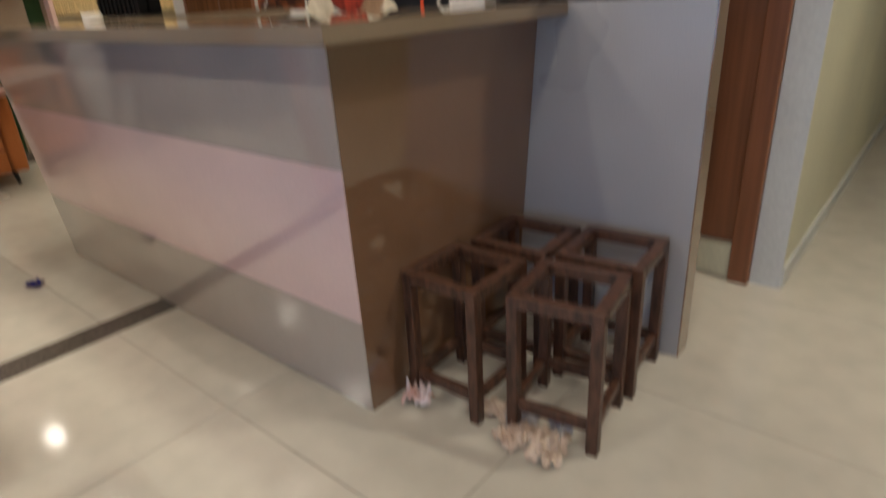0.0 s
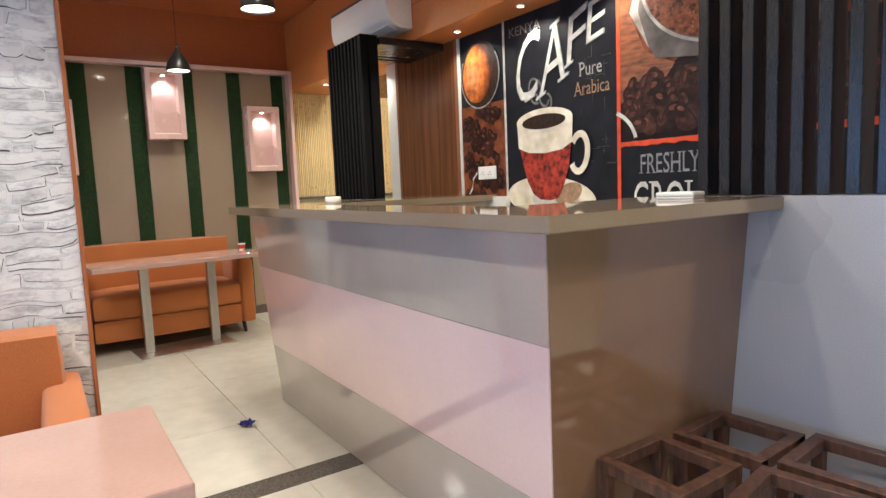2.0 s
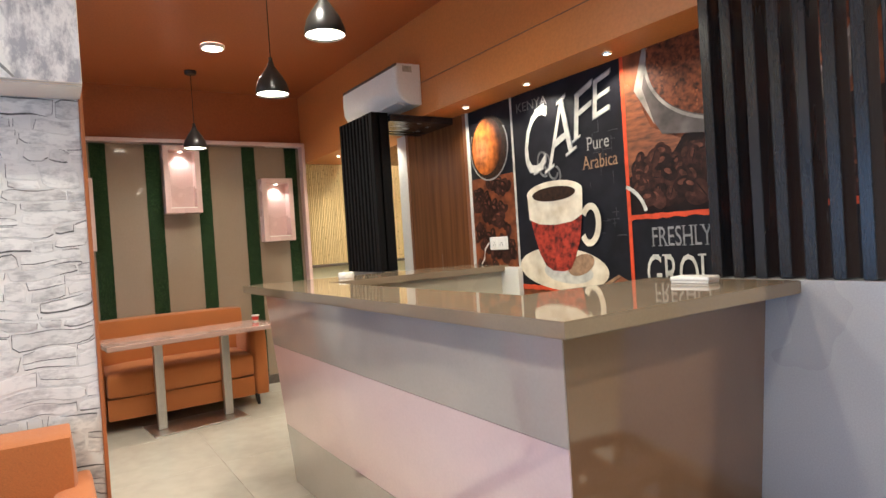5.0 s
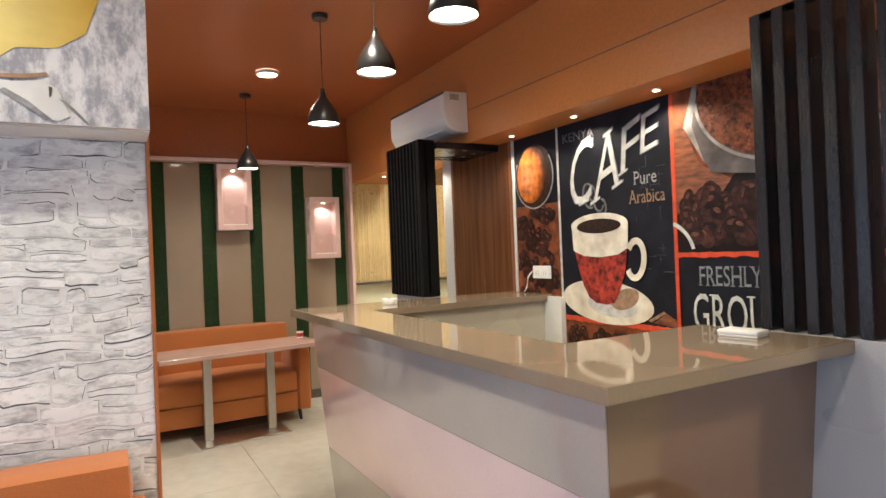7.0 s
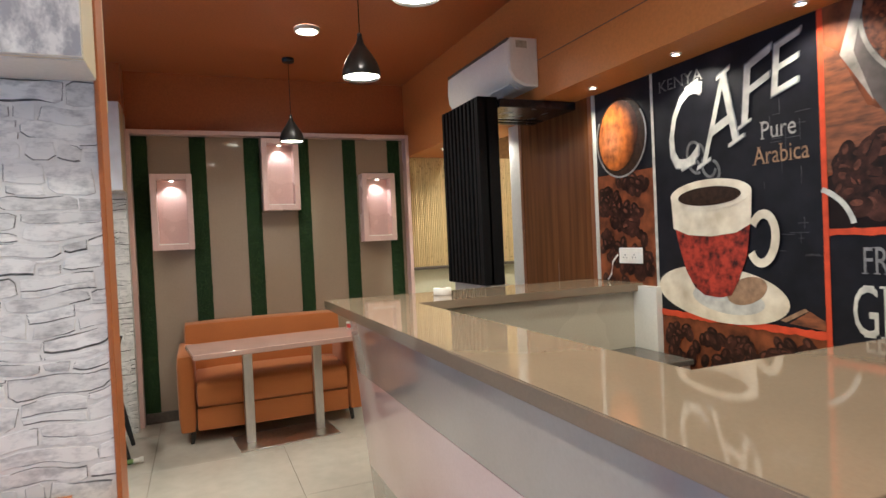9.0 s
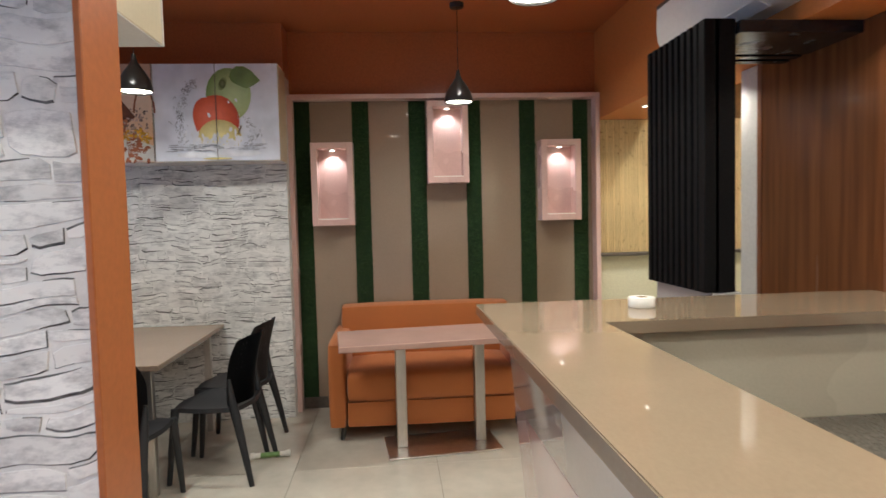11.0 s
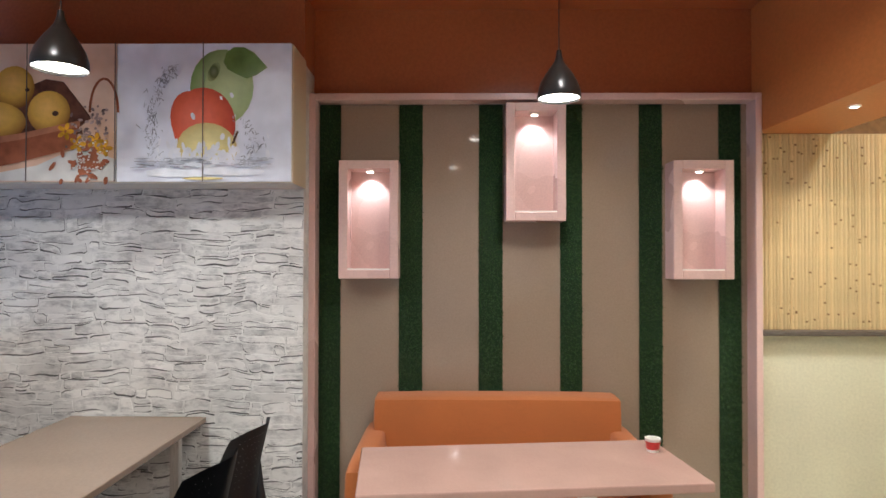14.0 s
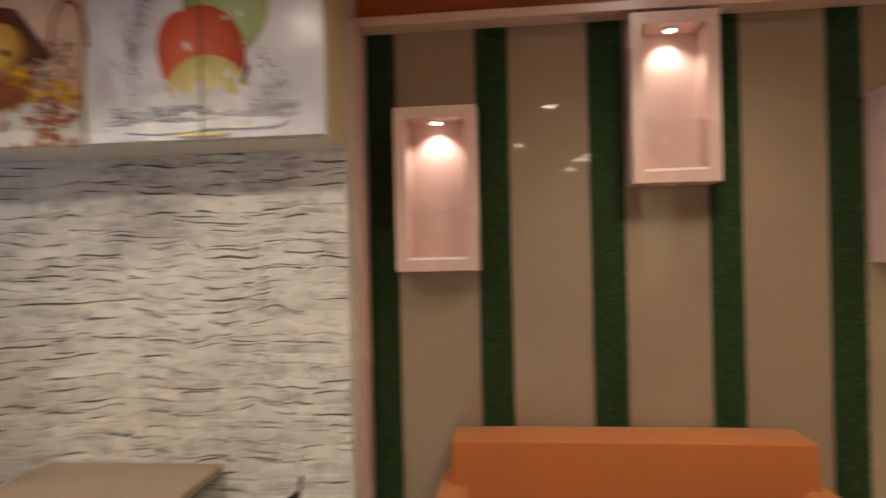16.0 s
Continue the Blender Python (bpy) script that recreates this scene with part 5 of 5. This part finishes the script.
RAG = mat("pale_crumpled_plastic", (0.56, 0.46, 0.37), 0.4, scale=16, vary=0.2, bump=0.1, tint=(0.40, 0.27, 0.19))
FILM = mat("clear_plastic_bag", (0.62, 0.60, 0.60), 0.2, scale=12, vary=0.3, tint=(0.55, 0.16, 0.05))
GREYFILM = mat("grey_crumpled_film", (0.50, 0.48, 0.48), 0.25, scale=16, vary=0.25, tint=(0.16, 0.15, 0.17))
rag = thing("crumpled_packaging", "crumpled pale and grey plastic packaging on the floor by the stools", "litter", -0.915, 1.325, 0.002)
for k, (x, y, a, b, h, m) in enumerate(((-0.11, 0.03, 0.055, 0.04, 0.035, RAG), (-0.03, 0.03, 0.05, 0.035, 0.045, GREYFILM), (0.0, -0.035, 0.06, 0.05, 0.05, RAG), (0.10, -0.02, 0.075, 0.05, 0.055, RAG), (0.09, 0.06, 0.035, 0.03, 0.085, GREYFILM))):
    part("piece", moved(crumple(k + 3, a, b, h), pose(x, y, 0, 0, 0, k * 35)), m, rag)
solid("plastic_bag", crumple(31, 0.045, 0.03, 0.10), FILM, "crumpled orange and clear plastic bag by the counter", "bag", at=pose(-1.265, 1.245, 0.002, 0, 0, 20))
tubei = thing("tape_dispenser_tube", "white tube with a green label lying on the floor", "tube", -5.42, -0.20, 0.022, 6)
part("body", moved(lathe([(0.0, -0.11), (0.016, -0.11), (0.016, 0.11), (0.0, 0.11)], 16), pose(0, 0, 0, 90, 0, 0)), WHITEPL, tubei, smooth=40)
part("label", moved(lathe([(0.0165, -0.06), (0.0165, 0.06)], 16), pose(0, 0, 0, 90, 0, 0)), mat("green_label", (0.18, 0.30, 0.10), 0.5), tubei, "green label", 40)
for k in (-1, 1):
    part("end_cap", moved(lathe([(0.0, -0.012), (0.021, -0.012), (0.021, 0.012), (0.0, 0.012)], 16), pose(0, k * 0.112, 0, 90, 0, 0)), WHITEPL, tubei, smooth=40)
pan = thing("dustpan", "blue plastic dustpan leaning under the dining table", "dustpan", -5.22, -1.0, 0.0, 20)
part("scoop", moved(box(-0.11, 0.11, -0.10, 0.10, 0, 0.012, 0.004), pose(0, 0, 0.09, 60)), mat("blue_plastic", (0.02, 0.10, 0.42), 0.35), pan)
part("handle", tube([(0, -0.05, 0.17), (0, -0.085, 0.24), (0, -0.12, 0.30)], [0.016, 0.013, 0.015], 10), mat("blue_plastic_handle", (0.02, 0.10, 0.42), 0.35), pan, smooth=60)


# ---- pieces of floor and walls ----
def tiles(x_edges, y_edges):
    for xa, xb in zip(x_edges, x_edges[1:]):
        for ya, yb in zip(y_edges, y_edges[1:]):
            if xb - xa < 0.05 or yb - ya < 0.05:
                continue
            key = (round(xb - xa, 3), round(yb - ya, 3))
            if key not in TILE_MESH:
                TILE_MESH[key] = mesh_of("tile", box(0.0012, key[0] - 0.0012, 0.0012, key[1] - 0.0012, -0.006, 0.0, 0.0008), TILE)
            ob = new("tile", TILE_MESH[key])
            ob.matrix_basis = pose(xa, ya, 0)
            ob.parent = floor


TILE_MESH = {}
STEP = 0.87
ys = [-4.2] + [round(0.86 + STEP * k, 3) for k in range(-5, 7)] + [6.5]
tiles([-6.62, -6.06, -5.19, -4.32, -3.45, -2.737], ys)
tiles([-2.593, -1.77, -0.90, -0.03, 0.84, 1.71, 2.58, 3.42], ys)
for ya, yb in ((-4.2, -2.0), (1.2, 2.6)):
    fill = new("tile", mesh_of("tile", box(-2.736, -2.594, ya + 0.002, yb, -0.006, 0.0), TILE))
    fill.parent = floor


def stones(parent, x, y0, y1, z0, z1, seed, low, high, long, split, crack):
    """Dry-stacked whitewashed stones in uneven courses on the face at x, looking +x; those short of split are joined."""
    verts, faces, sides = [], [], []
    r = random.Random(seed)

    def warp(p, q):
        v = Vector((p * 2.2, q * 3.0, seed))
        e = min(1.0, (q - z0) / 0.05, (z1 - q) / 0.05)
        dz = (noise.noise(v + Vector((7, 3, 1))) * 0.045 + noise.noise(Vector((p * 8, q * 7, seed + 3))) * 0.020) * max(0, e)
        return min(max(p + noise.noise(v) * 0.03, y0), y1), min(max(q + dz, z0), z1)

    def slab(c0, c1, a, b):
        n = max(4, int((b - a) / 0.018))
        tall = c1 - c0
        gap = [r.choice((0.0005, 0.0012, 0.0035)) * r.uniform(0.8, 1.5) for _ in range(4)]
        slant = [r.uniform(-0.15, 0.2) * tall for _ in range(4)]
        cut = [r.choice((0.0, 0.05, 0.12, 0.2)) * tall for _ in range(4)]
        ph = r.uniform(0, 90)

        def edge_line(base, sign, left, right, cl, cr, k0):
            out = []
            for k in range(n + 1):
                t = k / n
                end = cl if k == 0 else cr if k == n else 0.0
                p = a + left + (b - a - left - right) * t
                out.append((p, base + sign * (end + 0.16 * tall * abs(noise.noise(Vector((p * 9, ph, k0)))) + 0.045 * tall * noise.noise(Vector((p * 40, ph, k0 + 4))))))
            return out

        lows = edge_line(c0 + gap[0], 1, gap[2] + max(0, slant[0]), gap[3] + max(0, slant[1]), cut[0], cut[1], 0)
        tops = edge_line(c1 - gap[1], -1, gap[2] + max(0, slant[2]), gap[3] + max(0, slant[3]), cut[2], cut[3], 9)
        loop = [warp(*q) for q in lows + tops[::-1]]
        if max(q[0] for q in loop) - min(q[0] for q in loop) < 0.02:
            return
        cy, cz = sum(q[0] for q in loop) / len(loop), sum(q[1] for q in loop) / len(loop)
        d, tilt = r.uniform(0.0008, 0.0018), r.uniform(-0.006, 0.004)
        bm = bmesh.new()
        outer = [bm.verts.new((0, p - cy, q - cz)) for p, q in loop]
        m, half = len(loop), n + 1
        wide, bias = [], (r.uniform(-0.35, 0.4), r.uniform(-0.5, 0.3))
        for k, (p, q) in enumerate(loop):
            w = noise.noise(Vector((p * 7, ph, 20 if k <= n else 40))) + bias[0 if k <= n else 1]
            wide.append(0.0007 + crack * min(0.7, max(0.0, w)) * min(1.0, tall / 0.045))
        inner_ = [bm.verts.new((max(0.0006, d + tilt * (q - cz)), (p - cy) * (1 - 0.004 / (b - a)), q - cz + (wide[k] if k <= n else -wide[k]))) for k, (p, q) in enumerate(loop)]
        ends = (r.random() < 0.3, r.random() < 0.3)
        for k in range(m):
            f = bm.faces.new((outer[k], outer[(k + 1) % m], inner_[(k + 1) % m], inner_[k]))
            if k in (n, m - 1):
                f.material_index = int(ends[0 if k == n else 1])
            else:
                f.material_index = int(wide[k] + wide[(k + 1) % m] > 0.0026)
        for k in range(n):
            bm.faces.new((inner_[k], inner_[k + 1], inner_[2 * half - 2 - k], inner_[2 * half - 1 - k]))
        if cy < split:
            base = len(verts)
            bm.verts.index_update()
            verts.extend((x + v.co.x, v.co.y + cy, v.co.z + cz) for v in bm.verts)
            faces.extend([base + v.index for v in f.verts] for f in bm.faces)
            sides.extend(f.material_index for f in bm.faces)
            bm.free()
            return
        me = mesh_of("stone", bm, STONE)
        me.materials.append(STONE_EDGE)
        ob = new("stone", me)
        ob.matrix_basis = pose(x, cy, cz)
        ob.parent = parent

    z = z0
    while z < z1 - 0.012:
        h = min(r.uniform(low, high), z1 - z)
        if z1 - z - h < low * 0.7:
            h = z1 - z
        y = y0 - 0.08 - r.uniform(0, long * 0.5)
        while y < y1 + 0.06:
            w = long * r.choice((0.45, 0.8, 1.1, 1.4, 1.8)) * r.uniform(0.85, 1.15)
            if h > (low + high) * 0.48 and r.random() < 0.55:
                s = r.uniform(0.3, 0.7)
                slab(z, z + h * s, y, y + w)
                slab(z + h * s, z + h, y + r.uniform(-0.01, 0.01), y + w)
            else:
                slab(z, z + h, y, y + w)
            y += w
        z += h
    if verts:
        me = bpy.data.meshes.new("stone_remainder")
        me.from_pydata(verts, [], faces)
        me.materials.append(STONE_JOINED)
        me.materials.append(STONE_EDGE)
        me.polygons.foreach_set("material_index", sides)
        ob = new("stone_remainder", me)
        ob.parent = parent
        tagged(ob, kind="stuff")


stones(stone_wall_near, -2.6345, -2.0, 0.104, 0.0, 1.95, 11, 0.034, 0.080, 0.15, -1.0, 0.008)
stones(stone_wall_far, -6.2145, -1.955, -0.167, 0.0, 1.95, 12, 0.034, 0.074, 0.15, -1.2, 0.014)
stones(stone_wall_far, -6.2145, -4.2, -2.09, 0.5, 1.95, 13, 0.06, 0.11, 0.26, -5, 0.017)

# split bamboo canes
r = random.Random(17)
y = 2.318
cane = {}
while y < 3.6:
    w = r.choice((0.013, 0.016, 0.019, 0.021))
    if w not in cane:
        bm = bmesh.new()
        prof = [(0.0, 0.0), (0.006, w * 0.10), (0.0095, w * 0.5), (0.006, w * 0.90), (0.0, w)]
        lo, hi = [bm.verts.new((a, b, 0)) for a, b in prof], [bm.verts.new((a, b, 1.09)) for a, b in prof]
        for k in range(4):
            bm.faces.new((lo[k], lo[k + 1], hi[k + 1], hi[k]))
        cane[w] = mesh_of("cane", bm, BAMBOO)
    ob = new("cane", cane[w])
    ob.matrix_basis = pose(-6.4148, y, 1.192)
    ob.parent = bamboo_wall
    for _ in range(r.choice((1, 2, 3))):
        z = r.uniform(1.22, 2.26)
        if "node" not in cane:
            cane["node"] = mesh_of("node", box(0.006, 0.0105, 0.002, 0.013, 0, 0.010, 0.001), NODE)
        nb = new("cane_node", cane["node"])
        nb.matrix_basis = pose(-6.4148, y, z)
        nb.parent = bamboo_wall
    y += w + r.uniform(0.0012, 0.0034)
